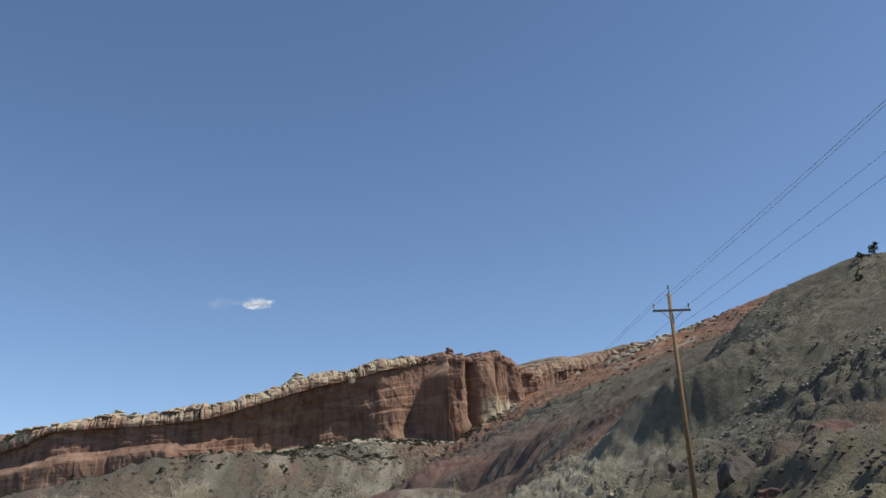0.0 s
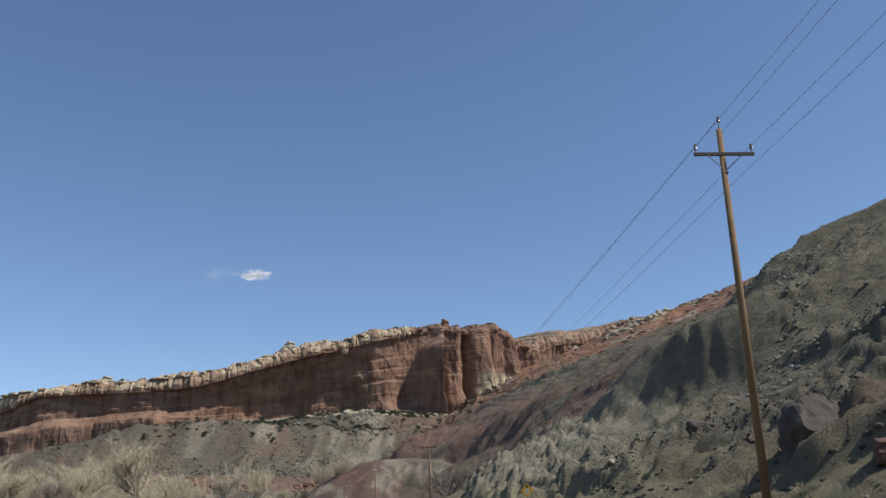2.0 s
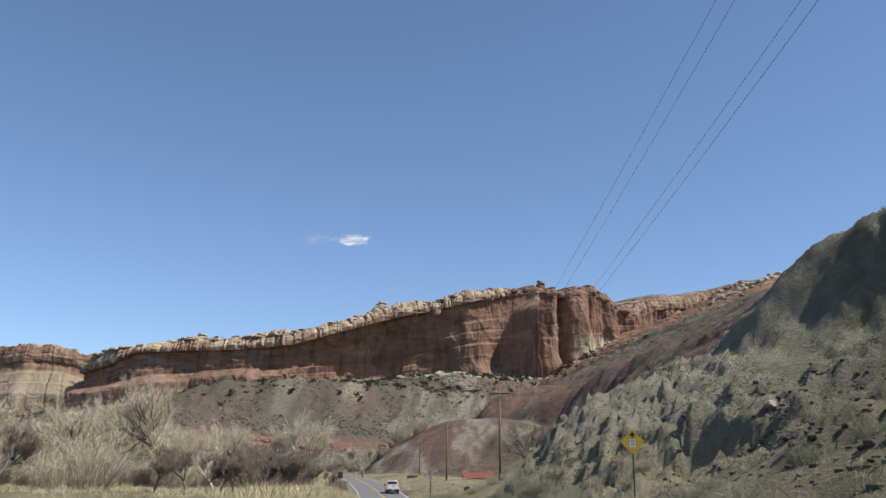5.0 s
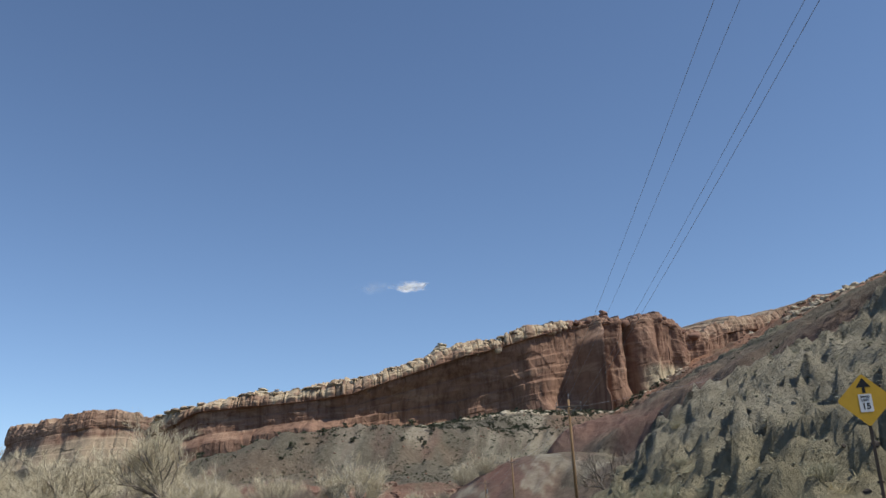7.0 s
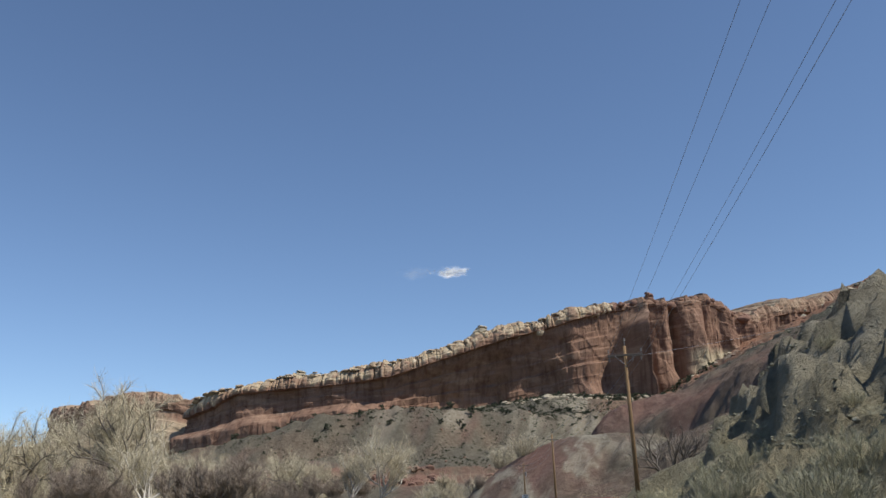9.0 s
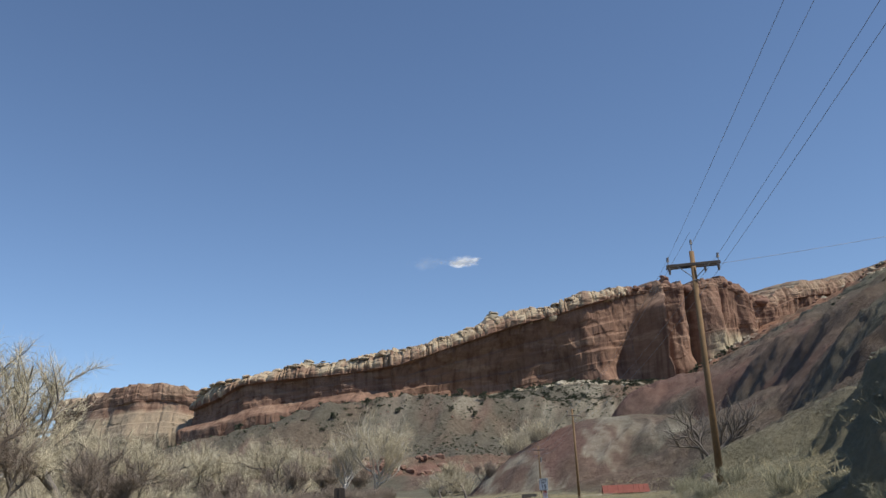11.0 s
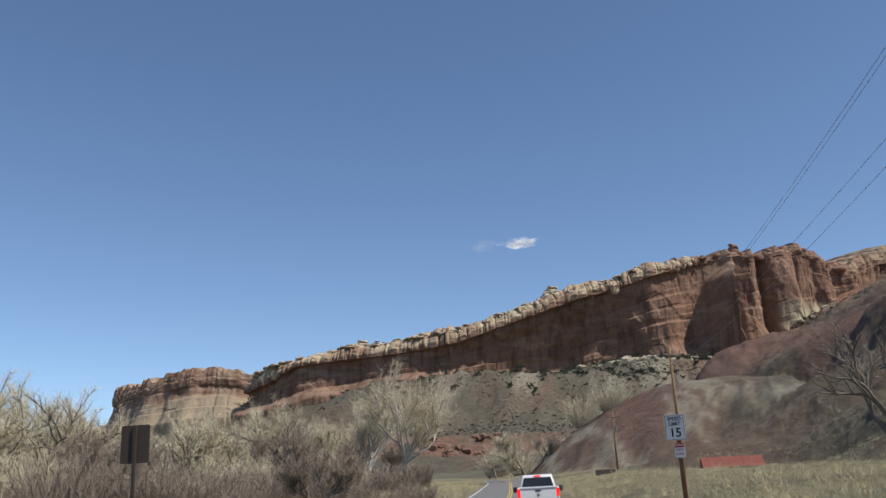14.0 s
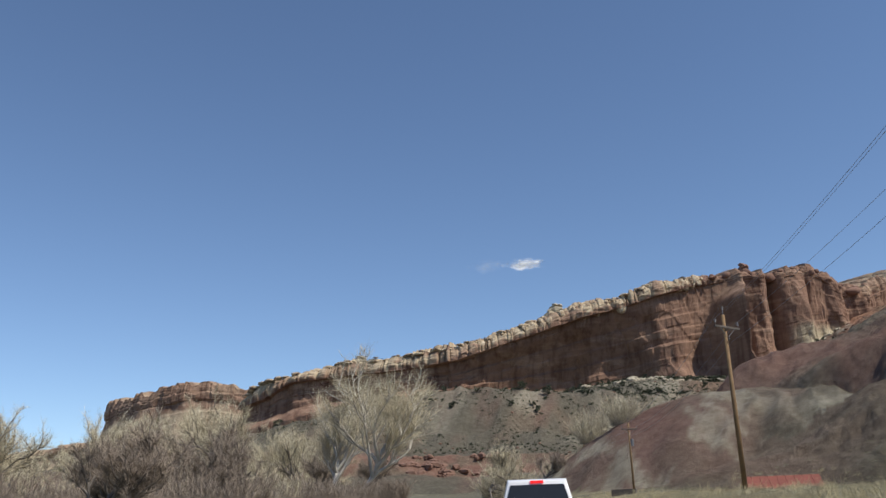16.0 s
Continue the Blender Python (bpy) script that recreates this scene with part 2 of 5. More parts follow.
def hillside(x, y):
    z = 30 + np.interp(x, [-487, 70, 400, 500, 900], [-250, 28.5, 147, 164, 200]) + 0.125 * (y - 340)
    z = z + np.interp(y, [0, 40, 55, 82, 100, 110, 118, 127, 145, 162, 185, 232, 260, 330], [7, 6.3, 4.8, 2.6, 0.6, 0.8, 1.8, 2.8, 2.6, 0.6, -1, 0.6, 0.6, 0.5])
    z = z + 8 * bump(x, y, 64, 146, 22, 26) + 9 * bump(x, y, 215, 1000, 35, 60) - 2.0 * bump(x, y, 30, 112, 7, 20)
    z = z + 2.4 * bump(x, y, 28, 97, 6, 7) - 2.2 * bump(x, y, 38, 87, 7, 6) + 2.2 * bump(x, y, 29, 111, 5, 4) + 2.0 * bump(x, y, 18, 152, 10, 8) + 2.2 * bump(x, y, 52, 142, 9, 12)
    # the whaleback whose steep flank stays in the shade
    d = (x - 24.8 + np.where(y < 127, 1.5, 0.35) * (y - 127) + 1.6 * perlin(x * 0.09, y * 0.09, 51.0)) / 1.35
    z = z + 6.6 * smooth(-3.6, 3.0, d) * np.exp(-((np.maximum(d - 2.5, 0) / 9) ** 2)) * smooth(115, 123, y) * (1 - smooth(128, 139, y))
    # the brown block that juts out above the verge
    d = (x - 16.6) * 0.78 + (y - 109.5) * 0.62 + 0.5 * perlin(x * 0.35, y * 0.35, 52.0)
    w = np.exp(-((((x - 17.5) * 0.62 - (y - 109) * 0.78) / 4.0) ** 4))
    z = z + w * (1.6 * smooth(-0.6, 0.7, d) * np.exp(-np.maximum(d, 0) / 5.0) - 1.9 * np.exp(-(((d + 2.0) / 1.9) ** 2)))
    z = z + 9.0 * bump(x, y, -13, 390, 15, 20)
    z = z - 9.0 * bump(x, y, -6, 266, 13, 17)
    spur = np.interp(y, [150, 175, 205, 250, 300, 335, 372, 395, 410, 430], [-40, 6, 20, 32, 32, 23, -16, -20, -32, -60]) + smooth(190, 250, y) * (9 * ridged(y * 0.026 + 0.012 * x + 0.25 * perlin(x * 0.03, y * 0.03), 0.3, 2.7, 1) - 2)
    spur = spur + smooth(205, 250, y) * 2.5 * ridged(y * 0.085 + 0.3 * perlin(x * 0.06, y * 0.06), 0.7, 5.1, 2)
    cut = spur - x
    over = 0.5 * (cut + np.sqrt(cut * cut + 16 * smooth(190, 260, y)))
    face = 0.75 * np.minimum(over, 14) - 0.13 * np.maximum(over - 14, 0)
    mid = smooth(205, 245, y) * (1 - smooth(345, 372, y))
    z = z - (1 - mid) * (0.62 + 0.2 * smooth(345, 372, y)) * over - mid * face
    z = z - 1.1 * np.maximum(0, 4.5 + 2.6 * smooth(126, 138, y) - x) * smooth(110, 120, y) * (1 - smooth(145, 165, y))
    z = z + scarp(x, y, 6.5, 128, -0.35, 7, 2.4) + scarp(x, y, 25.5, 136, -0.25, 8, 1.6)
    z = z + scarp(x, y, 17.5, 57, -0.3, 8, 2.2) + scarp(x, y, 44, 104, -0.5, 12, 1.6) + scarp(x, y, 33, 76, -0.4, 10, 1.5)
    far = smooth(180, 420, y)
    wx, wy = x + 3.0 * fbm(x * 0.07, y * 0.07, 21.0, 2), y + 3.0 * fbm(x * 0.07, y * 0.07, 27.0, 2)
    warp = 6 * fbm(x * 0.02, y * 0.02, 3.3, 2)
    # gullies that run down the dip of the slope
    z = z + (1.2 + 0.5 * far + 0.9 * smooth(235, 290, y) * smooth(90, 50, x)) * (ridged((y + 0.25 * x + warp) * (0.085 - 0.05 * far), x * 0.012, 0.4, 3) - 0.45)
    z = z + (0.9 + 1.0 * far) * fbm(x * 0.05, y * 0.05, 7.0, 4)
    rocky = smooth(-0.30, 0.30, fbm(x * 0.05, y * 0.05, 12.0, 3) + 0.95 * bump(x, y, 13, 120, 16, 24))
    z = z + (1 - far) * (0.25 + 0.75 * rocky) * (0.55 * (ridged(wx * 0.19, wy * 0.15, 6.0, 2) - 0.3) + 0.40 * (ridged(wx * 0.40, wy * 0.34, 16.0, 3) - 0.2) + (1 - 0.9 * bump(x, y, 31, 128, 11, 12)) * rocky * (0.75 * (np.abs(perlin(wx * 0.33, wy * 0.36, 26.0)) - 0.2) + 0.9 * (np.abs(perlin(wx * 0.7, wy * 0.66, 36.0)) - 0.18) + 0.6 * (np.abs(perlin(wx * 1.3, wy * 1.3, 38.0)) - 0.15)))
    # crumbling clay on the nose of the hill
    nose = bump(x, y, 13, 130, 14, 24) * (1 - 0.95 * bump(x, y, 31, 128, 11, 12))
    z = z + nose * (1.5 * (np.abs(perlin(wx * 0.62, wy * 0.70, 91.0)) - 0.2) + 1.3 * (np.abs(perlin(x * 1.25 + 0.4 * wx, y * 1.25, 92.0)) - 0.18))
    z = z + (1 - far) * 0.16 * fbm(x * 0.9, y * 0.9, 5.0, 2) + far * 0.8 * fbm(x * 0.2, y * 0.2, 5.0, 4)
    # beds that crop out as steps higher up
    bed = z / 6.5 + 0.5 * fbm(x * 0.015, y * 0.015, 14.0, 3)
    stepped = 6.5 * (np.floor(bed) + smooth(0.45, 1.0, bed - np.floor(bed)) - bed)
    z = z + 0.75 * stepped * smooth(430, 600, y + 1.2 * x)
    # the far rim, beyond which the ground falls away
    z = z + 16 * smooth(560, 900, x * 0.6 + y * 0.7) * ridged(x * 0.012, y * 0.012, 9.0, 3) * 0.6
    rim = 1230 - 0.55 * np.maximum(0, x - 240)
    z = z - 0.9 * np.maximum(0, y - rim)
    return z


def mound(x, y):
    dx, dy = (x + 13) / 43.0, (y - 360) / 62.0
    r = np.sqrt(dx * dx + dy * dy)
    a = np.arctan2(dy, dx)
    z = 4.0 + 21.5 * (1 - np.clip(r, 0, 1.6) ** 1.9)
    z = np.minimum(z, 23.6 - 2.0 * r)
    z = z + 4.5 * bump(x, y, 2, 316, 9, 15) + 9.0 * bump(x, y, 13, 306, 9, 16) + 2.0 * bump(x, y, -2, 286, 12, 12)
    z = z + 0.8 * (ridged(a * 4.5 + 0.8 * perlin(x * 0.05, y * 0.05), r * 1.2, 4.0, 4) - 0.3) * smooth(0.2, 0.7, r)
    z = z + 0.8 * (ridged(x * 0.1, y * 0.1, 4.5, 4) - 0.3) * smooth(-15, 15, x)
    return z + 0.5 * fbm(x * 0.12, y * 0.12, 8.0, 4)


def bench(x, y):
    yy = y - 0.5 * (np.clip(x, -330, 60) + 110) + 10 * fbm(x * 0.012, y * 0.006, 1.1, 3)
    z = np.interp(yy, [440, 500, 540, 543, 549, 551, 600, 632, 668, 700, 740, 812, 880, 960, 1060], [-10, 10, 20, 23.5, 25, 28, 34, 42, 67, 72, 75, 94, 106, 120, 132])
    z = z - 0.3 * np.clip(-208 - x, 0, 75) - 0.12 * np.maximum(0, -283 - x) - 16 * smooth(-70, -190, x) * smooth(725, 790, yy) - 3.0 * smooth(-175, -225, x) + 4.0 * bump(x, y, -140, 640, 35, 30)
    steep = smooth(560, 620, yy) * (1 - smooth(670, 720, yy))
    z = z + (0.8 + 2.2 * steep) * (ridged(x * 0.045 + 0.2 * fbm(x * 0.02, y * 0.02, 2.0, 2), y * 0.008, 6.0, 3) - 0.4)
    z = z + 1.6 * fbm(x * 0.03, y * 0.03, 3.0, 5) + 0.9 * (ridged(x * 0.10, y * 0.05, 13.0, 2) - 0.3)
    return z


def land(x, y):
    """Height and which form stands on top: 0 valley, 1 hillside, 2 mound, 3 bench."""
    v, h, m, b = valley(x, y), hillside(x, y), mound(x, y), bench(x, y)
    z = smax(v, h, 1.0)
    z = smax(z, m, 1.0)
    z = smax(z, b, 2.0)
    # the hills on the far side of the river, and behind the start
    back = 0.35 * np.maximum(0, -x - 260) * (1 - smooth(380, 560, y)) + 0.2 * np.maximum(0, -y - 120)
    z = z + np.minimum(back, 60)
    return z, np.argmax(np.stack([v, h, m, b]), 0)


def height(x, y):
    return float(land(np.array([float(x)]), np.array([float(y)]))[0][0])


def spread(knots):
    """Grid lines: (from, to, step) runs, the step easing between them."""
    out = [knots[0][0]]
    for a, b, s0, s1 in knots:
        while out[-1] < b - 1e-6:
            f = (out[-1] - a) / (b - a)
            out.append(out[-1] + s0 + (s1 - s0) * f)
    return np.array(out)


gx = spread([(-4200, -900, 420, 60), (-900, -450, 40, 6), (-450, -60, 4.2, 1.8), (-60, -6, 1.6, 0.6), (-6, 46, 0.34, 0.34), (46, 130, 0.5, 2.6), (130, 480, 3.2, 7), (480, 4200, 20, 420)])
gy = spread([(-4200, -200, 420, 20), (-200, 25, 10, 1.0), (25, 95, 0.6, 0.45), (95, 160, 0.36, 0.4), (160, 480, 0.6, 1.9), (480, 1260, 2.0, 4.2), (1260, 4600, 15, 420)])
GX, GY = np.meshgrid(gx, gy)
GZ, FORM = land(GX, GY)
GZ = np.where((np.abs(GX - road_x(GY)) < 4.2) & (GY < 330), np.minimum(GZ, 0.030 * np.maximum(0, GY - 168) * smooth(150, 200, GY) - 0.06), GZ)
fade = smooth(1300, 1700, np.hypot(GX, GY - 400))
GZ = GZ * (1 - fade) + fade * (20 + 25 * fbm(GX * 0.0012, GY * 0.0012, 2.2, 3))
near_h = 1 - smooth(150, 215, GY + 0.35 * GX + 14 * fbm(GX * 0.03, GY * 0.03, 5.5, 3))
band = fbm(GX * 0.02, GY * 0.02, 4.4, 4)
RED = np.where(FORM == 1, (0.55 + 0.35 * smooth(-0.1, 0.3, fbm(GX * 0.06, GY * 0.06, 8.8, 4))) * (1 - near_h) * smooth(-0.45, 0.15, band + 0.2) * (1 - 0.8 * smooth(0.0, 22.0, GZ - 24 - 0.09 * (GY - 200) + 10 * band)), 0)
RED = np.maximum(RED, np.where(FORM == 1, 0.95 * bump(GX, GY, -4, 386, 28, 26), 0))
RED = np.maximum(RED, 0.85 * bump(GX, GY, 25, 61, 8, 8) * (0.7 + 0.5 * band))
RED = RED * (1 - 0.8 * np.where(FORM == 1, bump(GX, GY, 6, 270, 24, 55), 0))
RED = np.where(FORM == 2, np.clip(0.85 + 0.6 * fbm(GX * 0.05, GY * 0.02, 6.6, 4) - 0.75 * smooth(-28, 8, GX), 0.1, 1), RED)
yyb = GY - 0.5 * (np.clip(GX, -330, 60) + 110)
yyb = yyb + 10 * fbm(GX * 0.012, GY * 0.006, 1.1, 3)
ledge = smooth(533, 540, yyb) * (1 - smooth(551, 562, yyb)) * smooth(-210, -150, GX + 30 * band) * (0.55 + 0.45 * smooth(-0.3, 0.2, band))
RED = np.where(FORM == 3, np.clip(0.95 * ledge * smooth(-0.5, 0.0, fbm(GX * 0.08, GY * 0.08, 9.1, 3)) + smooth(0.1, 0.6, fbm(GX * 0.04, GY * 0.012, 1.9, 4)) * 0.5 * (1 - smooth(640, 700, yyb)), 0, 1), RED)
ORANGE = np.where(FORM == 1, smooth(600, 760, GY + 1.2 * GX + 70 * band) * (0.5 + 0.5 * smooth(-0.3, 0.3, fbm(GX * 0.03, GY * 0.03, 1.3, 4))), 0)
ORANGE = np.where(FORM == 3, 0.25 * ledge + 0.15 * smooth(0.0, 0.5, fbm(GX * 0.035, GY * 0.02, 5.2, 4)) * smooth(570, 620, yyb) * (1 - smooth(690, 730, yyb)) + 0.35 * smooth(-70, -30, GX) * smooth(700, 800, GY), ORANGE)
PALE = np.where(FORM == 1, near_h * smooth(-0.4, 0.6, ridged(GX * 0.3, GY * 0.3, 3.0, 3)) * (0.15 + 0.8 * bump(GX, GY, 12, 128, 15, 24)) + smooth(0.45, 0.7, fbm(GX * 0.02, GY * 0.02, 9.9, 4)) * ORANGE, 0)
PALE = np.where(FORM == 2, 0.7 * smooth(0.12, 0.45, fbm(GX * 0.16 + GZ * 0.10, GZ * 0.05 + GY * 0.02, 3.6, 4)) * smooth(15, -25, GX) + 0.5 * smooth(0.25, 0.6, fbm(GX * 0.12, GY * 0.12, 5.6, 4)) * smooth(14, 7, GZ), PALE)
PALE = np.where(FORM == 2, np.maximum(PALE, 0.8 * np.exp(-(((GY - 312 + 0.5 * GX + 3 * band) / 4.0) ** 2)) * smooth(-7, -1, GX) * (1 - smooth(12, 18, GX))), PALE)
face_y = np.interp(GX, [-460, -395, -240, -140, -70, 6], [896, 877, 883, 922, 941, 988])
PALE = np.where(FORM == 3, np.clip(0.75 * smooth(-120, -200, GX) * smooth(30, 12, face_y - GY + 8 * band) + 0.45 * smooth(0.05, 0.5, fbm(GX * 0.05, GY * 0.015, 8.2, 4)) * smooth(590, 630, yyb) * smooth(-230, -120, GX), 0, 1), PALE)
GRASS = np.where(FORM == 0, smooth(-0.9, -0.1, fbm(GX * 0.05, GY * 0.05, 2.8, 4)) * 0.9, 0) * (1 - smooth(330, 420, GY))
GRASS = np.maximum(GRASS, np.where(FORM == 1, 0.55 * (1 - smooth(2, 7, GZ - valley(GX, GY))) * near_h, 0))
DUN = np.where(FORM == 3, 1.0, np.where(FORM == 1, np.clip(0.1 + 0.75 * (1 - near_h) + 0.6 * smooth(16, 30, GX - 0.35 * (GY - 110) + 6 * band), 0, 1), np.where(FORM == 2, 0.9, 0.3)) * (0.6 + 0.4 * smooth(-0.2, 0.3, band)))
P = np.stack([GX, GY, GZ], -1)
fform = np.maximum.reduce([FORM[:-1, :-1], FORM[1:, :-1], FORM[:-1, 1:], FORM[1:, 1:]])
land_attrs = {"red": RED, "orange": ORANGE, "pale": PALE, "grass": GRASS, "dun": DUN}
for k, (nm, lb) in enumerate((("ground", "valley floor of dry straw-coloured grass and pale gravel"), ("hillside", "steep grey-green clay hillside turning red and orange uphill"),
                              ("red_mound", "rounded mauve and grey clay mound with pale streaks"), ("talus_bench", "grey talus bench below the cliff with a red rock ledge"))):
    tagged(grid_object(nm, P, M_TERRAIN, land_attrs, fform == k), lb, "ground" if k == 0 else "hill", kind="structure")

# ---- road ----
M_ROAD = plain("worn_asphalt", (0.16, 0.155, 0.15), 0.9, var=0.18, scale=0.8, bumpy=0.3, own=False)
M_LINE = plain("road_paint", (0.62, 0.62, 0.58), 0.7, var=0.12, scale=3, own=False)
M_YLINE = plain("yellow_road_paint", (0.55, 0.38, 0.06), 0.7, var=0.12, scale=3, own=False)


def strip(name, d0, d1, lift, material, y0=-85.0, y1=328.0, parent=None, step=2.0):
    ys = np.arange(y0, y1, step)
    xs, zs = road_x(ys), 0.030 * np.maximum(0, ys - 168) * smooth(150, 200, ys)
    k = np.ones(9) / 9
    xs = np.convolve(np.pad(xs, 4, "edge"), k, "valid")
    t = np.gradient(xs, ys)
    nrm = np.stack([1 / np.sqrt(1 + t * t), -t / np.sqrt(1 + t * t)], -1)
    A = np.stack([xs + d0 * nrm[:, 0], ys + d0 * nrm[:, 1], zs + lift], -1)
    B = np.stack([xs + d1 * nrm[:, 0], ys + d1 * nrm[:, 1], zs + lift], -1)
    return grid_object(name, np.stack([A, B], 1)[:, ::-1], material, parent=parent)


road = tagged(strip("road", -3.7, 3.7, 0.0, M_ROAD), "two-lane grey asphalt road with white edge lines", "road", kind="structure")
strip("edge_line", 3.35, 3.47, 0.005, M_LINE, parent=road)
strip("edge_line", -3.47, -3.35, 0.005, M_LINE, parent=road)
strip("centre_line", -0.16, -0.06, 0.005, M_YLINE, parent=road)
strip("centre_line", 0.06, 0.16, 0.005, M_YLINE, parent=road)

# ---- cliffs ----
def resample(points, step):
    p = np.array(points, float)
    s = np.r_[0, np.cumsum(np.hypot(*np.diff(p[:, :2], axis=0).T))]
    t = np.arange(0, s[-1], step)
    out = np.stack([np.interp(t, s, p[:, k]) for k in range(p.shape[1])], -1)
    k = np.hanning(15)
    k /= k.sum()
    for c in range(p.shape[1]):
        out[:, c] = np.convolve(np.pad(out[:, c], 7, "edge"), k, "valid")
    return out


def g1(x, c, w):
    return np.exp(-(((x - c) / w) ** 2))


def cliff(name, label, stations, step, recess, forms, capped, seed, rows=64, back=90.0, rise=0.12, pale_from=1e9, pale_top=0.42, pale_mix=1.0, splay=0.0, calm=1.0):
    """A wall of rock along stations of x, y, foot, underside of the cap rock and rim. recess(x): how far the wall stands back under
    the cap; forms(x, f): buttresses and clefts, in metres outwards, at the fraction f of the wall's height; capped(x): 0 to 1."""
    S = resample(stations, step)
    x, y, zb, zc, zt = S.T
    tx, ty = np.gradient(x), np.gradient(y)
    for _ in range(2):
        kk = np.ones(21) / 21
        tx, ty = np.convolve(np.pad(tx, 10, "edge"), kk, "valid"), np.convolve(np.pad(ty, 10, "edge"), kk, "valid")
    L = np.hypot(tx, ty)
    nx, ny = ty / L, -tx / L
    along = np.arange(len(x)) * step
    sheets, caps, pales = [], [], []
    pick = np.random.RandomState(int(seed))
    cuts = np.cumsum(pick.choice([2.4, 3.2, 4, 5, 7, 11], 900) * pick.uniform(0.7, 1.3, 900))
    cell = np.searchsorted(cuts, along)
    lo = np.r_[0, cuts][cell]
    u = np.abs(2 * (along - lo) / (cuts[cell] - lo) - 1)
    dome = np.sqrt(np.clip(1 - u**3, 0, 1))
    gap = np.exp(-(((1 - u) * (cuts[cell] - lo) / 2 / 0.9) ** 2))
    deep = (pick.uniform(0.05, 1.0, 900) ** 2)[cell]
    gap = gap * deep
    dome = 1 - (1 - dome) * (0.25 + 0.75 * deep)
    tall, proud = pick.uniform(0.2, 1.1, 900)[cell], pick.uniform(-0.7, 0.9, 900)[cell] + 1.5 * perlin(along * 0.03, seed + 31)
    ztl = zt + capped(x) * (3.0 * dome * tall - 2.6 - 1.6 * gap + 3.0 * fbm(along * 0.025, seed + 9, 1.0, 3)) + 2.0 * fbm(along * 0.05, seed, 2.0, 5) + (1 - capped(x)) * (4.5 * smooth(-0.1, 0.1, perlin(along * 0.05, seed + 20)) - 2.2 + 2.5 * smooth(-0.05, 0.05, perlin(along * 0.14, seed + 23)) - 1.2 - 6 * g1(x, 28, 3))
    beds_at = np.array([0.09, 0.2, 0.36, 0.44, 0.58, 0.71, 0.8, 0.92])
    panels = pick.uniform(-1.0, 1.6, (200, 12))
    cell2 = np.searchsorted(np.cumsum(pick.uniform(7, 24, 300)), along + 3 * perlin(along * 0.05, seed + 61))
    cell3 = np.searchsorted(np.cumsum(pick.uniform(2, 6, 600)), along)
    for r in range(rows + 1):
        f = r / rows
        z = (zb - 22) + (zc - zb + 22) * f
        fw = np.clip((z - zb) / np.maximum(zc - zb, 1), 0, 1)
        flare = np.interp(x, [-80, -50], [1.0, 7]) * (1 - smooth(-0.1, 0.14, (z - zb) / (zc - zb)))
        out = flare - recess(x) * smooth(0.97, 0.72, fw) * (0.25 + 0.75 * smooth(1.0, 0.1, fw)) + forms(x, fw) + splay * smooth(-225, -265, x) * smooth(0.42, 0.05, fw + 0.08 * perlin(along * 0.03, seed + 71))
        lz = z - 0.06 * along
        ledge_at = 0.36 + 0.05 * perlin(along * 0.01, seed + 8)
        out = out - calm * (1 - 0.75 * smooth(-40, -10, x)) * (2.8 * smooth(ledge_at - 0.015, ledge_at + 0.015, fw) + 1.4 * smooth(0.70, 0.72, fw) + 1.0 * smooth(0.17, 0.185, fw + 0.03 * perlin(along * 0.02, seed)) + 0.9 * smooth(0.54, 0.555, fw))
        joint = np.abs(perlin(along * 0.030 + 0.25 * perlin(z * 0.03, along * 0.02), z * 0.010, seed + 5))
        out = out - 1.3 * np.exp(-((joint / 0.035) ** 2)) * smooth(-0.2, 0.3, perlin(along * 0.02, z * 0.02, seed + 7))
        out = out + 4.0 * fbm(along * 0.020, z * 0.012, seed + 2, 3) + 0.8 * fbm(along * 0.09, z * 0.035, seed + 1, 4) + 0.25 * calm * perlin(lz * 0.30, along * 0.01, seed)
        slab = perlin(along * 0.045, z * 0.03, seed + 6)
        wild = smooth(-20, 20, x)
        out = out + wild * (2.2 * fbm(along * 0.045, z * 0.012, seed + 40, 4) + 1.6 * smooth(-0.05, 0.05, perlin(along * 0.06, z * 0.015, seed + 41)) + 3.6 * (ridged(along * 0.042, z * 0.006, seed + 42, 2) - 0.3) * (1.1 - 0.5 * fw))
        block = 0.9 * smooth(-0.03, 0.03, slab) + 0.5 * smooth(-0.03, 0.03, perlin(along * 0.10, z * 0.05, seed + 16))
        out = out + block
        row_bed = np.searchsorted(beds_at, fw + 0.03 * perlin(along * 0.02, seed + 60))
        out = out + 0.4 * calm * (panels[cell2 % 200, row_bed % 12] + 0.22 * panels[cell3 % 200, (row_bed * 3 + (fw * 31).astype(int)) % 12])
        sheets.append(np.stack([x + nx * out, y + ny * out, z], -1))
        caps.append(0 * z)
        pales.append(pale_mix * smooth(pale_from, pale_from + 14, x) * (1 - smooth(pale_top - 0.26, pale_top, fw + 0.12 * fbm(along * 0.05, z * 0.05, seed, 3))))
    nc = 16
    for r in range(1, nc + 1):
        g = r / nc
        z = zc + (ztl - zc) * g
        belly = 0.7 * np.sin(g * math.pi) - 1.3 * smooth(0.42, 0.5, g + 0.08 * perlin(along * 0.07, seed))
        out = belly + capped(x) * (2.4 * (dome - 0.75) + 1.6 * proud - 3.2 * gap * smooth(0.1, 0.4, g)) * (1 - 0.2 * g) - 4.0 * smooth(0.55, 1.0, g) * (0.4 + 0.6 * capped(x)) + forms(x, np.ones_like(x)) * (1 - 0.4 * g * (1 - capped(x)))
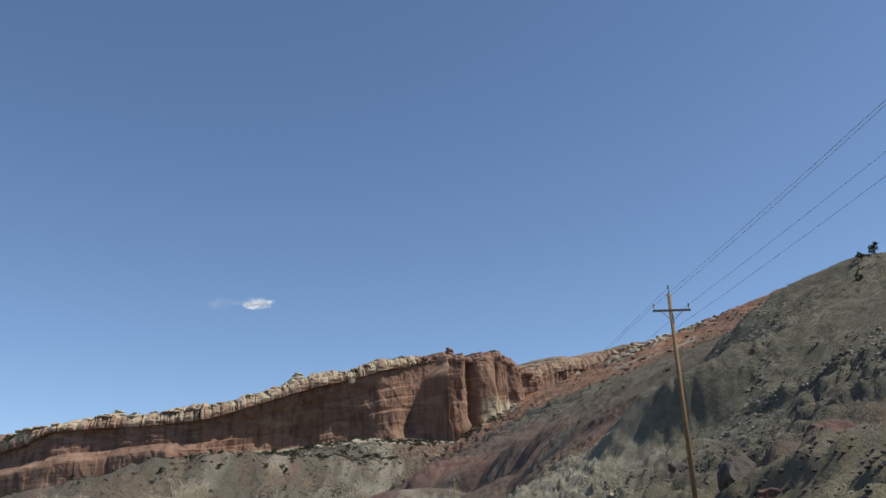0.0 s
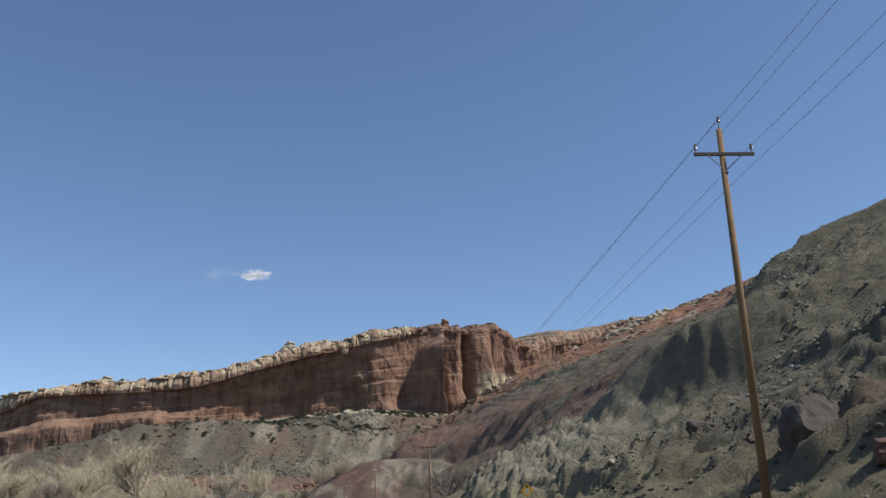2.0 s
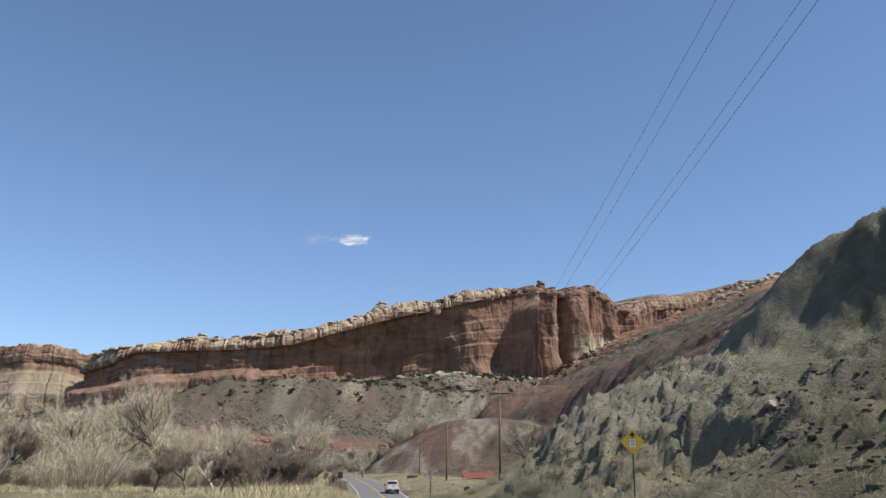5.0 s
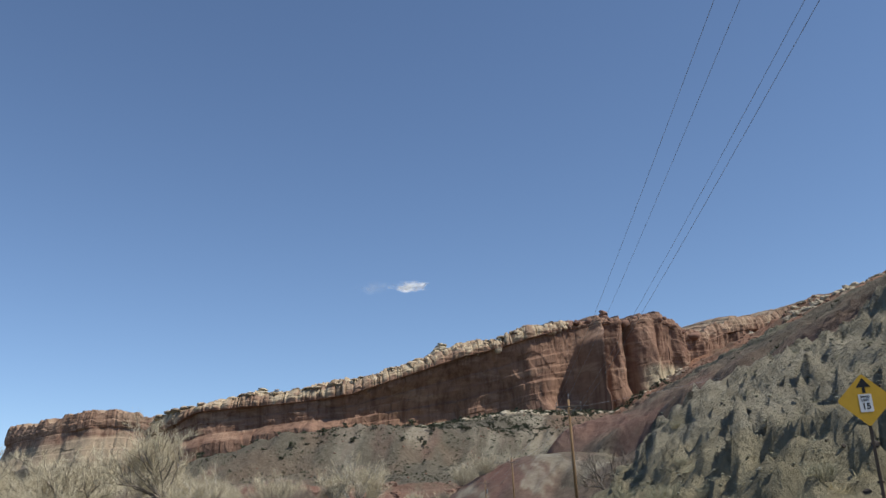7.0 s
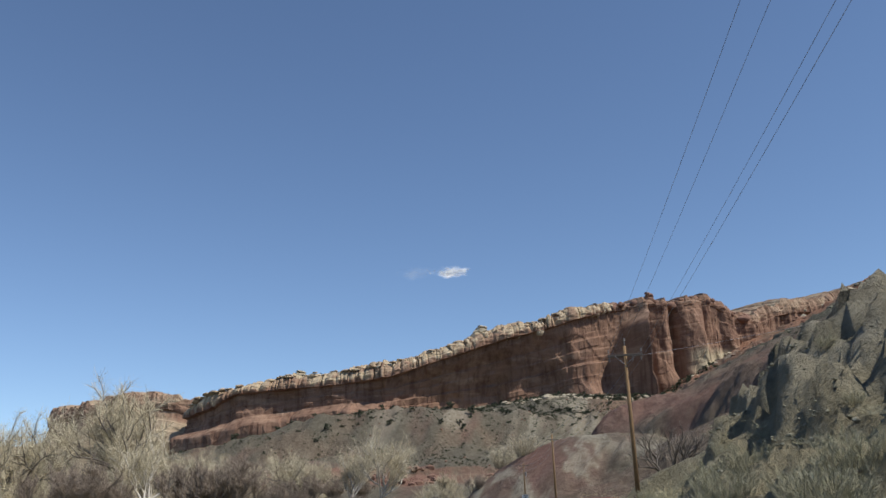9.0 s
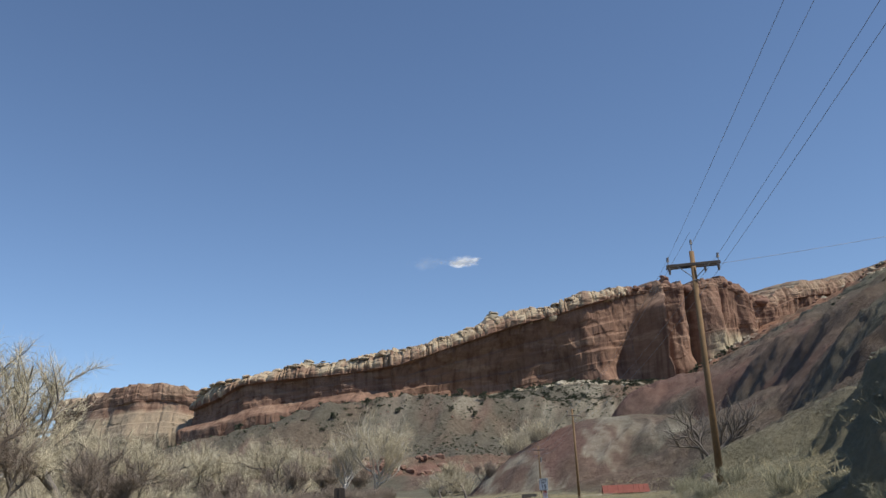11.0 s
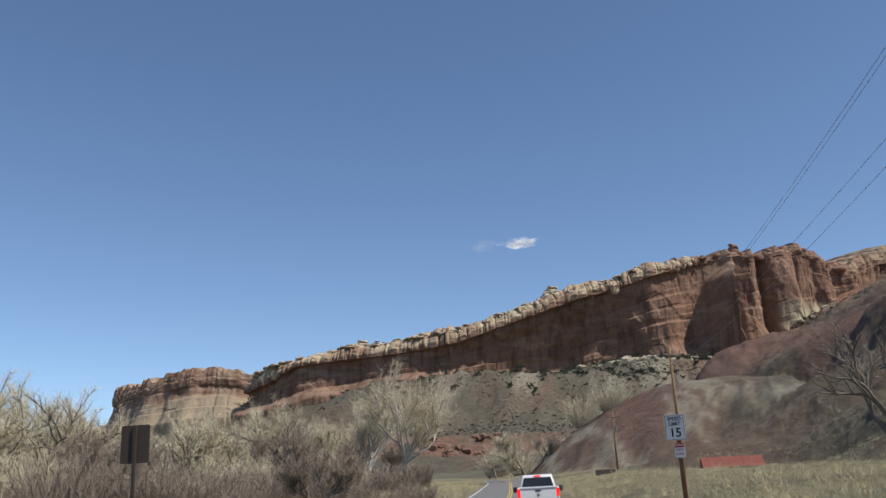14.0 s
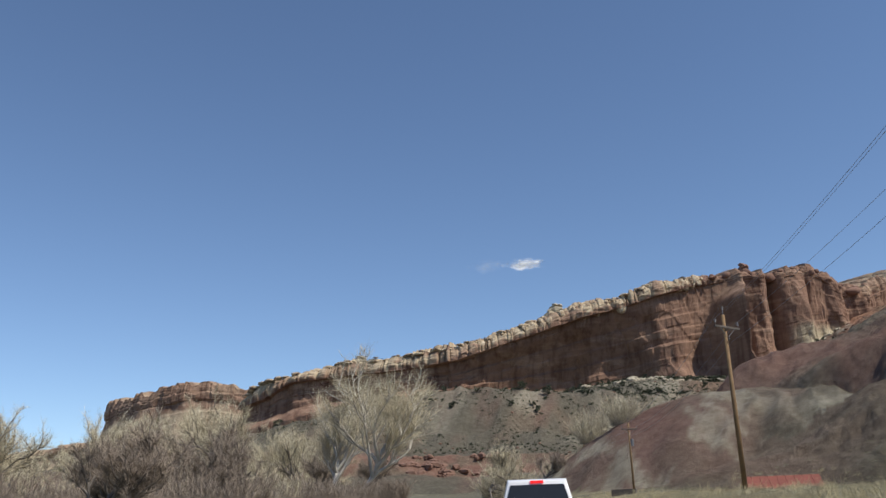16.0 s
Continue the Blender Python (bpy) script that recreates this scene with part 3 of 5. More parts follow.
        out = out + 0.9 * fbm(along * 0.14, z * 0.14, seed + 2, 4) + 0.5 * perlin(z * 0.5, along * 0.02, seed)
        sheets.append(np.stack([x + nx * out, y + ny * out, z], -1))
        arch = 0.45 * fbm(along * 0.045, seed + 12, 0.0, 3) + 0.25 * perlin(along * 0.17, seed + 14)
        caps.append(np.clip(capped(x) * smooth(0.12, 0.45, g + arch) * (1 - 0.75 * smooth(0.1, 0.4, fbm(along * 0.06, z * 0.10, seed + 33, 4))) * (0.4 + 0.6 * smooth(0.1, 0.5, fbm(along * 0.02, seed + 34, 0.0, 2) + 0.35)), 0, 1))
        pales.append(0 * z)
    nb = 22
    ox, oy = sheets[-1][:, 0], sheets[-1][:, 1]
    for r in range(1, nb + 1):
        g = r / nb
        d = back * g**1.6
        tier = smooth(0, 1.2, d - 7 - 5 * perlin(along * 0.05, seed + 50)) * np.maximum(0, 1.5 + 5.5 * fbm(along * 0.022, seed + 51, 0.0, 4)) + smooth(0, 1.5, d - 20 - 8 * perlin(along * 0.04, seed + 52)) * np.maximum(0, 5 * fbm(along * 0.03, seed + 53, 0.0, 3))
        z = ztl + capped(x) * tier + rise * d * (1 - g * 0.8) + 0.9 * fbm(along * 0.07, d * 0.09, seed + 4, 4) * min(1, d / 6) - 60 * smooth(0.8, 1.0, g)
        sheets.append(np.stack([ox - nx * d, oy - ny * d, z], -1))
        caps.append(np.clip(0.25 + 0.6 * capped(x) + 0.6 * fbm(along * 0.04, d * 0.06, seed, 3), 0, 1))
        pales.append(0 * z)
    G = np.stack(sheets, 0)
    return tagged(grid_object(name, G, M_CLIFF, {"cap": np.stack(caps), "pale": np.stack(pales)}, soft=False), label, "cliff", kind="structure")


def main_forms(x, f):
    out = 3.0 * g1(x, -66, 16) * (1 - 0.35 * f) - 8.0 * g1(x, 3, 2.5) * (1 - 0.4 * f) - 5.0 * g1(x, 60, 2.5) * smooth(0.25, 0.5, f)
    out = out + (38 - 27.0 * smooth(0.72, 0.98, f)) * g1(x, -15 + 13 * smooth(0.72, 0.98, f), 4.5) - (10.0 - 5 * f) * g1(x, -36 + 12 * f, 12)
    out = out - 20.0 * g1(x, 29, 3.5) + 8.0 * g1(x, 17, 6) + 13.0 * g1(x, 47, 12) * (1 - 0.5 * f) + 3.0 * g1(x, 84, 7) - 5.0 * g1(x, 96, 4)
    out = out + 6.0 * g1(x, -128, 9) * (1 - 0.6 * f) + 4.0 * g1(x, -275, 6) * (1 - f) + 3.0 * g1(x, -246, 5)
    fins = smooth(84, 100, x) * (10.0 * ridged(x * 0.05, 0.5 + 0.0 * x, 3.0, 3) - 2.0) * (1 - 0.35 * f)
    return out + fins


CLIFF_LINE = [
    (-462, 898, 86, 108, 120), (-430, 884, 84, 113, 131), (-395, 876, 88, 126, 135), (-340, 880, 96, 128, 143), (-290, 882, 100, 129, 144),
    (-240, 883, 100, 133, 148), (-190, 902, 103, 150, 163), (-140, 922, 108, 167, 181), (-98, 934, 115, 177, 189), (-70, 941, 119, 185, 200),
    (-36, 960, 121, 196, 206), (6, 988, 128, 204, 211), (24, 1001, 132, 204, 211), (48, 1016, 140, 208, 219), (70, 1031, 146, 209, 220),
    (92, 1048, 150, 194, 204), (112, 1070, 156, 192, 206), (136, 1092, 164, 204, 219), (160, 1115, 172, 210, 229), (192, 1140, 184, 214, 231), (215, 1160, 192, 225, 244), (262, 1182, 205, 234, 256)]
cliff("sandstone_cliff", "tall red sandstone cliff with a cream cap rock and vertical streaks", CLIFF_LINE, 1.05,
      lambda x: np.interp(x, [-460, -400, -280, -230, -190, -140, -95, -58, 300], [0, 0, 2, 11, 23, 28, 21, 3, 0]), main_forms,
      lambda x: np.interp(x, [-460, -45, -25, 20, 90, 130, 200], [1, 1, 0.35, 0.0, 0.0, 0.35, 0.6]), 3.0, pale_from=30, splay=13.0)
MESA_LINE = [(-1250, 1230, 70, 100, 108), (-1000, 1190, 74, 104, 113), (-800, 1130, 78, 108, 118), (-715, 1040, 80, 116, 133), (-672, 965, 82, 118, 137), (-625, 932, 84, 116, 134), (-580, 906, 84, 116, 133), (-545, 899, 86, 119, 137), (-518, 900, 88, 122, 140), (-490, 906, 88, 122, 140), (-472, 914, 86, 116, 133), (-440, 935, 84, 108, 126), (-400, 970, 90, 112, 124)]
cliff("far_mesa", "pale tan sandstone mesa with a ledgy red-brown top", MESA_LINE, 1.6, lambda x: 0 * x,
      lambda x, f: 15 * (1 - f) ** 1.4 + 2.5 * np.floor(f * 2.99) * smooth(-560, -500, x) * -1 + 3 * g1(x, -525, 9) - 3 * g1(x, -556, 6),
      lambda x: np.interp(x, [-700, -540, -450], [0.1, 0.15, 0.3]), 11.0, rows=44, back=120, pale_from=-1300, pale_top=0.86, pale_mix=0.6, calm=0.3)

# ---- plants ----
M_BARK = plain("grey_bark", (0.17, 0.15, 0.13), 0.95, var=0.35, scale=3, bumpy=0.4)
M_PALEBARK = plain("pale_sycamore_bark", (0.50, 0.47, 0.42), 0.9, var=0.25, scale=2, bumpy=0.2)
M_TWIG = plain("tan_twigs", (0.55, 0.49, 0.35), 0.95, var=0.3, scale=0.5, own=False)
M_TWIGDARK = plain("grey_brown_twigs", (0.27, 0.22, 0.175), 0.95, var=0.3, scale=0.5, own=False)
M_BRUSH = plain("grey_green_brush", (0.36, 0.345, 0.24), 0.95, var=0.35, scale=0.4, own=False)
M_JUNIPER = plain("juniper_green", (0.060, 0.070, 0.042), 0.95, var=0.35, scale=0.7, own=False)
M_STRAW = plain("dry_grass", (0.48, 0.42, 0.26), 0.95, var=0.3, scale=0.6, own=False)


def tube(V, F, pts, radii, sides):
    start = len(V)
    for k, (p, r) in enumerate(zip(pts, radii)):
        d = (pts[min(k + 1, len(pts) - 1)] - pts[max(k - 1, 0)])
        d = d / (np.linalg.norm(d) + 1e-9)
        u = np.cross(d, (0.31, 0.95, 0.12))
        u /= np.linalg.norm(u) + 1e-9
        w = np.cross(d, u)
        for j in range(sides):
            a = 2 * math.pi * j / sides
            V.append(p + r * (math.cos(a) * u + math.sin(a) * w))
    for k in range(len(pts) - 1):
        for j in range(sides):
            a, b = start + k * sides + j, start + k * sides + (j + 1) % sides
            F.append((a, b, b + sides, a + sides))


def ribbons(p, d, length, width, rng):
    """Fine twigs or blades: slightly bent slivers of two faces each, as points and faces."""
    n = len(p)
    length, width = np.broadcast_to(length, (n,))[:, None], np.broadcast_to(width, (n,))[:, None]
    s = np.cross(d, rng.normal(size=(n, 3)))
    s = s / (np.linalg.norm(s, axis=1, keepdims=True) + 1e-9) * width / 2
    q = p + d * length * 0.55 + rng.normal(size=(n, 3)) * length * 0.06
    e = p + d * length + rng.normal(size=(n, 3)) * length * 0.13
    V = np.stack([p - s, p + s, q + s * 0.8, q - s * 0.8, e], 1).reshape(-1, 3)
    k = 5 * np.arange(n)[:, None]
    F = np.concatenate([k + np.array((0, 1, 2)), k + np.array((0, 2, 3)), k + np.array((3, 2, 4))])
    return V, F


def bare_tree(seed, h, limbs=5, twigs=16, width=0.022, wide=0.75, trunk=0.028, levels=3):
    """Wood and twigs of a leafless tree of height h, as two lists of points and faces."""
    rng = np.random.RandomState(seed)
    W, WF, T, TF = [], [], [], []

    def grow(p, d, length, r, level):
        n = 6
        pts, cur, way = [p], p, d
        for k in range(n):
            way = way + rng.normal(size=3) * 0.16 + np.array((0, 0, 0.07 if level else 0.02))
            way /= np.linalg.norm(way)
            cur = cur + way * length / n
            pts.append(cur)
        radii = [r * (1 - 0.72 * k / n) for k in range(n + 1)]
        tube(W, WF, pts, radii, 6 if level < 1 else 4 if level < 3 else 3)
        if level < levels:
            for c in range(limbs if level == 0 else rng.randint(4, 7)):
                at = rng.uniform(0.45, 1.0) if level == 0 else rng.uniform(0.25, 1.0)
                k = min(n - 1, int(at * n))
                q = pts[k] + (pts[k + 1] - pts[k]) * (at * n - k)
                side = rng.normal(size=3) * np.array((1, 1, 0.45))
                side /= np.linalg.norm(side)
                nd = (pts[k + 1] - pts[k]) / (length / n) * (0.75 if level else 0.5) + side * wide + np.array((0, 0, 0.25))
                grow(q, nd / np.linalg.norm(nd), length * rng.uniform(0.5, 0.78) * (1.35 if level == 0 else 1), r * 0.5 * (1.15 if level == 0 else 1), level + 1)
        if level >= 2:
            A = np.array(pts)
            k = rng.randint(1, n, twigs)
            T.append(A[k] + (A[k + 1] - A[k]) * rng.rand(twigs, 1))
            TF.append(way * 0.6 + rng.normal(size=(twigs, 3)) * 0.6 + np.array((0, 0, 0.35)))

    grow(np.array((0.0, 0.0, -0.25)), np.array((rng.uniform(-0.12, 0.12), rng.uniform(-0.12, 0.12), 1.0)), h * 0.36, h * trunk, 0)
    T, TF = np.concatenate(T), np.concatenate(TF)
    k = h / T[:, 2].max()
    W, T = np.array(W) * k, T * k
    TF = TF / np.linalg.norm(TF, axis=1, keepdims=True)
    return (W, WF, *ribbons(T, TF, h * rng.uniform(0.045, 0.12, len(T)), width * rng.uniform(0.6, 1.3, len(T)), rng))


def thicket(seed, h, stems=70, twigs=2600, radius=2.2, width=0.02):
    """A many-stemmed leafless shrub."""
    rng = np.random.RandomState(seed)
    W, WF, T, TF = [], [], [], []
    for k in range(stems):
        a, r = rng.uniform(0, 2 * math.pi), radius * math.sqrt(rng.rand()) * 0.55
        p = np.array((r * math.cos(a), r * math.sin(a), -0.1))
        lean = rng.uniform(0.05, 0.55)
        d = np.array((math.cos(a) * lean, math.sin(a) * lean, 1.0)) + rng.normal(size=3) * 0.12
        length = h * rng.uniform(0.55, 1.0)
        pts = [p]
        for s in range(5):
            d = d + rng.normal(size=3) * 0.1
            d /= np.linalg.norm(d)
            pts.append(pts[-1] + d * length / 5)
        tube(W, WF, pts, [0.0085 * h * (1 - 0.8 * s / 5) for s in range(6)], 3)
        A, many = np.array(pts), twigs // stems
        k2 = rng.randint(0, 5, many)
        T.append(A[k2] + (A[k2 + 1] - A[k2]) * rng.rand(many, 1))
        TF.append(d * 0.8 + rng.normal(size=(many, 3)) * 0.45 + np.array((0, 0, 0.3)))
    T, TF = np.concatenate(T), np.concatenate(TF)
    TF = TF / np.linalg.norm(TF, axis=1, keepdims=True)
    return (W, WF, *ribbons(T, TF, h * rng.uniform(0.08, 0.22, len(T)), width * rng.uniform(0.6, 1.4, len(T)), rng))


def plant(name, made, wood, fine, label, category, group, m):
    ob = empty(name, m, label, category, group)
    W, WF, T, TF = made
    mesh_object("trunk", W, WF, wood, ob)
    mesh_object("crown", T, TF, fine, ob)
    return ob


def place(x, y, turn=0.0, size=1.0, sink=0.0):
    return Matrix.Translation((x, y, height(x, y) - sink)) @ Matrix.Rotation(turn, 4, "Z") @ Matrix.Scale(size, 4)


rng = np.random.RandomState(21)
GROVE = "bare trees on the valley floor"
sycamore = plant("pale_tree", bare_tree(5, 15.5, 6, 45, 0.022, 0.62, 0.02), M_PALEBARK, M_TWIG, "tall leafless tree with whitish branches in the thicket", "tree", GROVE, place(-49, 251, 0.4))
copy_thing(sycamore, place(-56, 262, 2.3, 0.95))
copy_thing(sycamore, place(-31, 152, 4.0, 0.5))
big_tree = plant("bare_tree", bare_tree(11, 12.5, 6, 60, 0.02, 0.8, 0.026), M_BARK, M_TWIG, "wide leafless cottonwood with dark limbs and tan twigs", "tree", GROVE, place(-47.8, 178.5, 0.0, 1.27))
tree_b = plant("bare_tree", bare_tree(17, 11.5, 6, 60, 0.021, 0.9, 0.026), M_BARK, M_TWIG, "leafless spreading tree with crooked dark limbs", "tree", GROVE, place(-80, 251, 1.0))
tree_c = plant("bare_tree", bare_tree(29, 8.5, 6, 65, 0.02, 0.8, 0.028), M_BARK, M_TWIGDARK, "leafless tree with a low dark grey-brown crown", "tree", GROVE, place(-72, 288, 0.0))
spots = [(big_tree, -66, 257, 1.0, 0.85), (tree_b, -95, 268, 2.1, 1.0), (tree_c, -58, 236, 1.4, 1.0), (big_tree, -110, 262, 3.3, 1.0), (tree_b, -124, 300, 0.6, 1.2), (tree_c, -36, 205, 2.2, 0.7),
         (tree_c, -31, 196, 5.0, 0.55), (tree_c, -27, 188, 0.9, 0.5), (tree_b, -62, 190, 4.4, 0.9), (big_tree, -76, 214, 2.7, 0.9), (tree_b, -44, 300, 3.9, 0.8), (tree_c, -70, 300, 0.3, 1.0), (big_tree, -88, 320, 1.9, 0.9),
         (tree_c, -42, 190, 1.1, 0.65), (tree_b, -58, 150, 5.5, 0.85), (tree_c, -50, 140, 2.0, 0.9), (big_tree, -74, 168, 4.9, 0.9), (tree_c, -66, 120, 0.5, 1.0), (tree_b, -100, 220, 2.9, 0.9),
         (tree_c, -90, 190, 4.1, 0.9), (tree_b, -140, 250, 1.2, 1.0), (tree_c, -118, 230, 0.2, 0.9), (tree_c, -82, 140, 3.7, 0.9), (tree_b, -60, 340, 2.2, 0.7), (tree_c, -48, 330, 1.0, 0.8)]
TREE_H = {"pale_tree": 15.5, big_tree.name: 12.5, tree_b.name: 11.5, tree_c.name: 8.5}


def stunted(ob, x, y, k):
    """Trees by the road are young: the nearer to it, the lower."""
    return min(k, (1.6 + 0.17 * (float(road_x(y)) - x)) / TREE_H[ob.name]) if y < 215 else k


for ob, x, y, a, k in spots:
    copy_thing(ob, place(x, y, a, stunted(ob, x, y, k * 0.95)))
for k in range(11):
    x, y = -24.5 + 0.85 * k + 1.2 * (k % 2), 122.0 + 1.3 * k + 4.0 * (k % 2)
    copy_thing(tree_c, place(x, y, 1.7 * k, 0.36 + 0.05 * (k % 3)))
for k in range(80):
    x, y = rng.uniform(-160, -42), rng.uniform(130, 345)
    if x > road_x(y) - 30 - 10 * rng.rand() or y < 150 - 0.9 * (x + 40) * 0.6:
        continue
    ob = (big_tree, tree_b, tree_c, big_tree)[k % 4]
    copy_thing(ob, place(x, y, rng.uniform(0, 6.3), stunted(ob, x, y, rng.uniform(0.6, 0.95))))
DEAD = plant("dead_tree", bare_tree(43, 11.5, 7, 6, 0.03, 0.62, 0.036), M_BARK, M_TWIGDARK, "gnarled dead tree with curving bare limbs at the hill's foot", "tree", "", place(3.4, 227.5, 0.8))
THICK = "leafless shrubs on the valley floor"
shrub_a = plant("willow_shrub", thicket(3, 4.6, 80, 6000, 2.8, 0.018), M_BARK, M_TWIG, "dense leafless tan willow shrub", "shrub", THICK, place(-52, 225))
shrub_b = plant("willow_shrub", thicket(4, 3.4, 70, 4800, 2.2, 0.017), M_BARK, M_TWIGDARK, "dense leafless grey-brown shrub", "shrub", THICK, place(-45, 214))
for k in range(230):
    x, y = rng.uniform(-135, -22), rng.uniform(105, 330)
    if x > road_x(y) - 11 or (x > road_x(y) - 26 and rng.rand() < 0.75):
        continue
    copy_thing(shrub_a if rng.rand() < 0.6 else shrub_b, place(x, y, rng.uniform(0, 6.3), rng.uniform(0.65, 1.25)))
for x, y, k in ((-34, 340, 1.3), (-42, 352, 1.5), (-52, 366, 1.5), (-62, 372, 1.4), (-40, 372, 1.3), (-72, 384, 1.6)):
    copy_thing(shrub_a, place(x, y, x, k))

for k in range(150):
    y = rng.uniform(178, 268)
    x = road_x(y) - rng.uniform(11.5 if y > 200 else 15, 40)
    copy_thing(shrub_b, place(x, y, rng.uniform(0, 6.3), rng.uniform(0.6, 1.0)))
for k in range(16):
    y = 172 + 2.8 * k
    copy_thing(shrub_b, place(float(road_x(y)) - rng.uniform(5.6, 8.0), y, rng.uniform(0, 6.3), rng.uniform(0.3, 0.5)))
BRUSHY = "low brush along the foot of the hill"
low_bush = plant("low_bush", thicket(7, 1.1, 50, 5200, 0.9, 0.007), M_BARK, M_BRUSH, "rounded grey-green brush bush on the bank", "shrub", BRUSHY, place(9.5, 103))
for k in range(150):
    y = rng.uniform(48, 170)
    x = road_x(y) + 5.5 + 8 * rng.rand() ** 1.5
    copy_thing(low_bush, place(x, y, rng.uniform(0, 6.3), rng.uniform(0.35, 0.85)))


for k in range(46):
    y = rng.uniform(106, 134)
    x = road_x(y) + 5.5 + 4.5 * rng.rand()
    if x > road_x(y) + 5.5:
        copy_thing(low_bush, place(x, y, rng.uniform(0, 6.3), rng.uniform(0.5, 1.0)))


def juniper(seed, h):
    rng2 = np.random.RandomState(seed)
    W, WF, T, TF = [], [], [], []
    tube(W, WF, [np.array((0, 0, -0.3)), np.array((0.1, 0, h * 0.35)), np.array((0.0, 0.1, h * 0.8))], [0.16, 0.11, 0.03], 5)
    heads = [np.array((rng2.normal() * h * 0.24, rng2.normal() * h * 0.24, h * rng2.uniform(0.25, 0.85))) for _ in range(11)]
    for c in heads:
        tube(W, WF, [np.array((0, 0, h * 0.15)), c], [0.06, 0.02], 3)
        d = rng2.normal(size=(46, 3))
        d /= np.linalg.norm(d, axis=1, keepdims=True)
        T.append(c + d * h * 0.12 * rng2.rand(46, 1))
        TF.append(d)
    T, TF = np.concatenate(T), np.concatenate(TF)
    return (W, WF, *ribbons(T, TF, h * rng2.uniform(0.09, 0.17, len(T)), h * 0.07, rng2))


SCRUB = "junipers on the talus below the cliff"
jun = [plant("juniper", juniper(50 + k, 3.4 + 0.5 * k), M_BARK, M_JUNIPER, "small rounded dark green juniper on rocky ground", "tree", SCRUB, place(x, y)) for k, (x, y) in enumerate(((-150, 640), (-120, 745), (-90, 800)))]
count = 0
while count < 290:
    x = rng.uniform(-380, 60)
    yy = rng.choice([rng.uniform(640, 730), rng.uniform(760, 985), rng.uniform(815, 985)])
    y = yy + 0.5 * (np.clip(x, -330, 60) + 110)
    face = np.interp(x, [c[0] for c in CLIFF_LINE], [c[1] for c in CLIFF_LINE])
    if y > face - 9 or perlin(x * 0.02, y * 0.02, 5.0) < -0.25:
        continue
    copy_thing(jun[rng.randint(3)], place(x, y, rng.uniform(0, 6.3), rng.uniform(0.45, 1.15)))
    count += 1
for k in range(40):
    s = rng.uniform(0, 1)
    x = rng.uniform(-575, -480) if k < 18 else rng.uniform(-440, -90)
    line = MESA_LINE if k < 18 else CLIFF_LINE
    y = np.interp(x, [c[0] for c in line], [c[1] for c in line]) + rng.uniform(8, 22)
    y = y + 2
    z = np.interp(x, [c[0] for c in line], [c[4] for c in line]) + (-2.6 if k < 18 else -0.6)
    copy_thing(jun[rng.randint(3)], Matrix.Translation((x, y, z)) @ Matrix.Scale(rng.uniform(0.35, 0.75), 4))


for k, (x, y) in enumerate(((67, 132), (70, 137), (73, 138), (64, 127))):
    copy_thing(jun[k % 3], place(x, y, 1.3 * k, 0.34 + 0.05 * k))


def scatter(name, label, category, material, spots, blades, length, width, upright, seed):
    rng3 = np.random.RandomState(seed)
    S = np.repeat(np.array(spots), blades, 0)
    n, k = len(S), S[:, 3:4]
    d = rng3.normal(size=(n, 3)) * np.array((1, 1, 0.5)) + np.array((0, 0, upright))
    d /= np.linalg.norm(d, axis=1, keepdims=True)
    d[:, 2] = np.abs(d[:, 2])
    p = S[:, :3] - np.array((0, 0, 0.05)) + rng3.normal(size=(n, 3)) * 0.16 * k * np.array((1, 1, 0))
    V, F = ribbons(p, d, k[:, 0] * length * rng3.uniform(0.5, 1.1, n), width * k[:, 0], rng3)
    return tagged(mesh_object(name, V, F, material), label, category, kind="stuff")


def random_spots(n, box4, test, low, high, seed):
    rng4 = np.random.RandomState(seed)
    X, Y = rng4.uniform(box4[0], box4[1], n), rng4.uniform(box4[2], box4[3], n)
    Z, Fm = land(X, Y)
    keep = test(X, Y, Z, Fm)
    K = rng4.uniform(low, high, n)
    return list(zip(X[keep], Y[keep], Z[keep], K[keep]))


off_road = lambda X, Y: np.abs(X - road_x(Y)) > 4.6
scatter("dry_grass", "tall straw-coloured dry grass along the road verge", "grass", M_STRAW,
        random_spots(11000, (-75, 24, 60, 290), lambda X, Y, Z, Fm: (Z - valley(X, Y) < 2.2) & off_road(X, Y) & (fbm(X * 0.06, Y * 0.06, 3.0, 3) > -0.35), 0.5, 1.25, 1), 16, 0.62, 0.018, 1.6, 2)
scatter("verge_grass", "rank straw-coloured grass on the bank beside the road", "grass", M_STRAW,
        random_spots(5200, (-22, 4, 84, 175), lambda X, Y, Z, Fm: (X < road_x(Y) - 4.4) & (X > road_x(Y) - 9.5), 1.0, 1.8, 61), 18, 0.62, 0.018, 1.8, 62)
scatter("sagebrush", "grey-green brush dotted over the hillside and its foot", "shrub", M_BRUSH,
        random_spots(16000, (-14, 40, 45, 290), lambda X, Y, Z, Fm: off_road(X, Y) & (X > road_x(Y) + 5) & (Z - valley(X, Y) < 5.0 + 9 * fbm(X * 0.07, Y * 0.07, 1.0, 3) + 7 * bump(X, Y, 14, 122, 14, 20)) & (fbm(X * 0.2, Y * 0.2, 6.0, 2) > -0.2), 0.35, 1.2, 3), 46, 0.42, 0.008, 0.6, 4)
scatter("bench_scrub", "dark low scrub on the talus bench", "shrub", M_JUNIPER,
        random_spots(14000, (-380, 40, 560, 900), lambda X, Y, Z, Fm: (Fm == 3) & (fbm(X * 0.025, Y * 0.025, 4.0, 3) > -0.25), 0.4, 1.3, 5), 14, 1.1, 0.26, 0.5, 6)
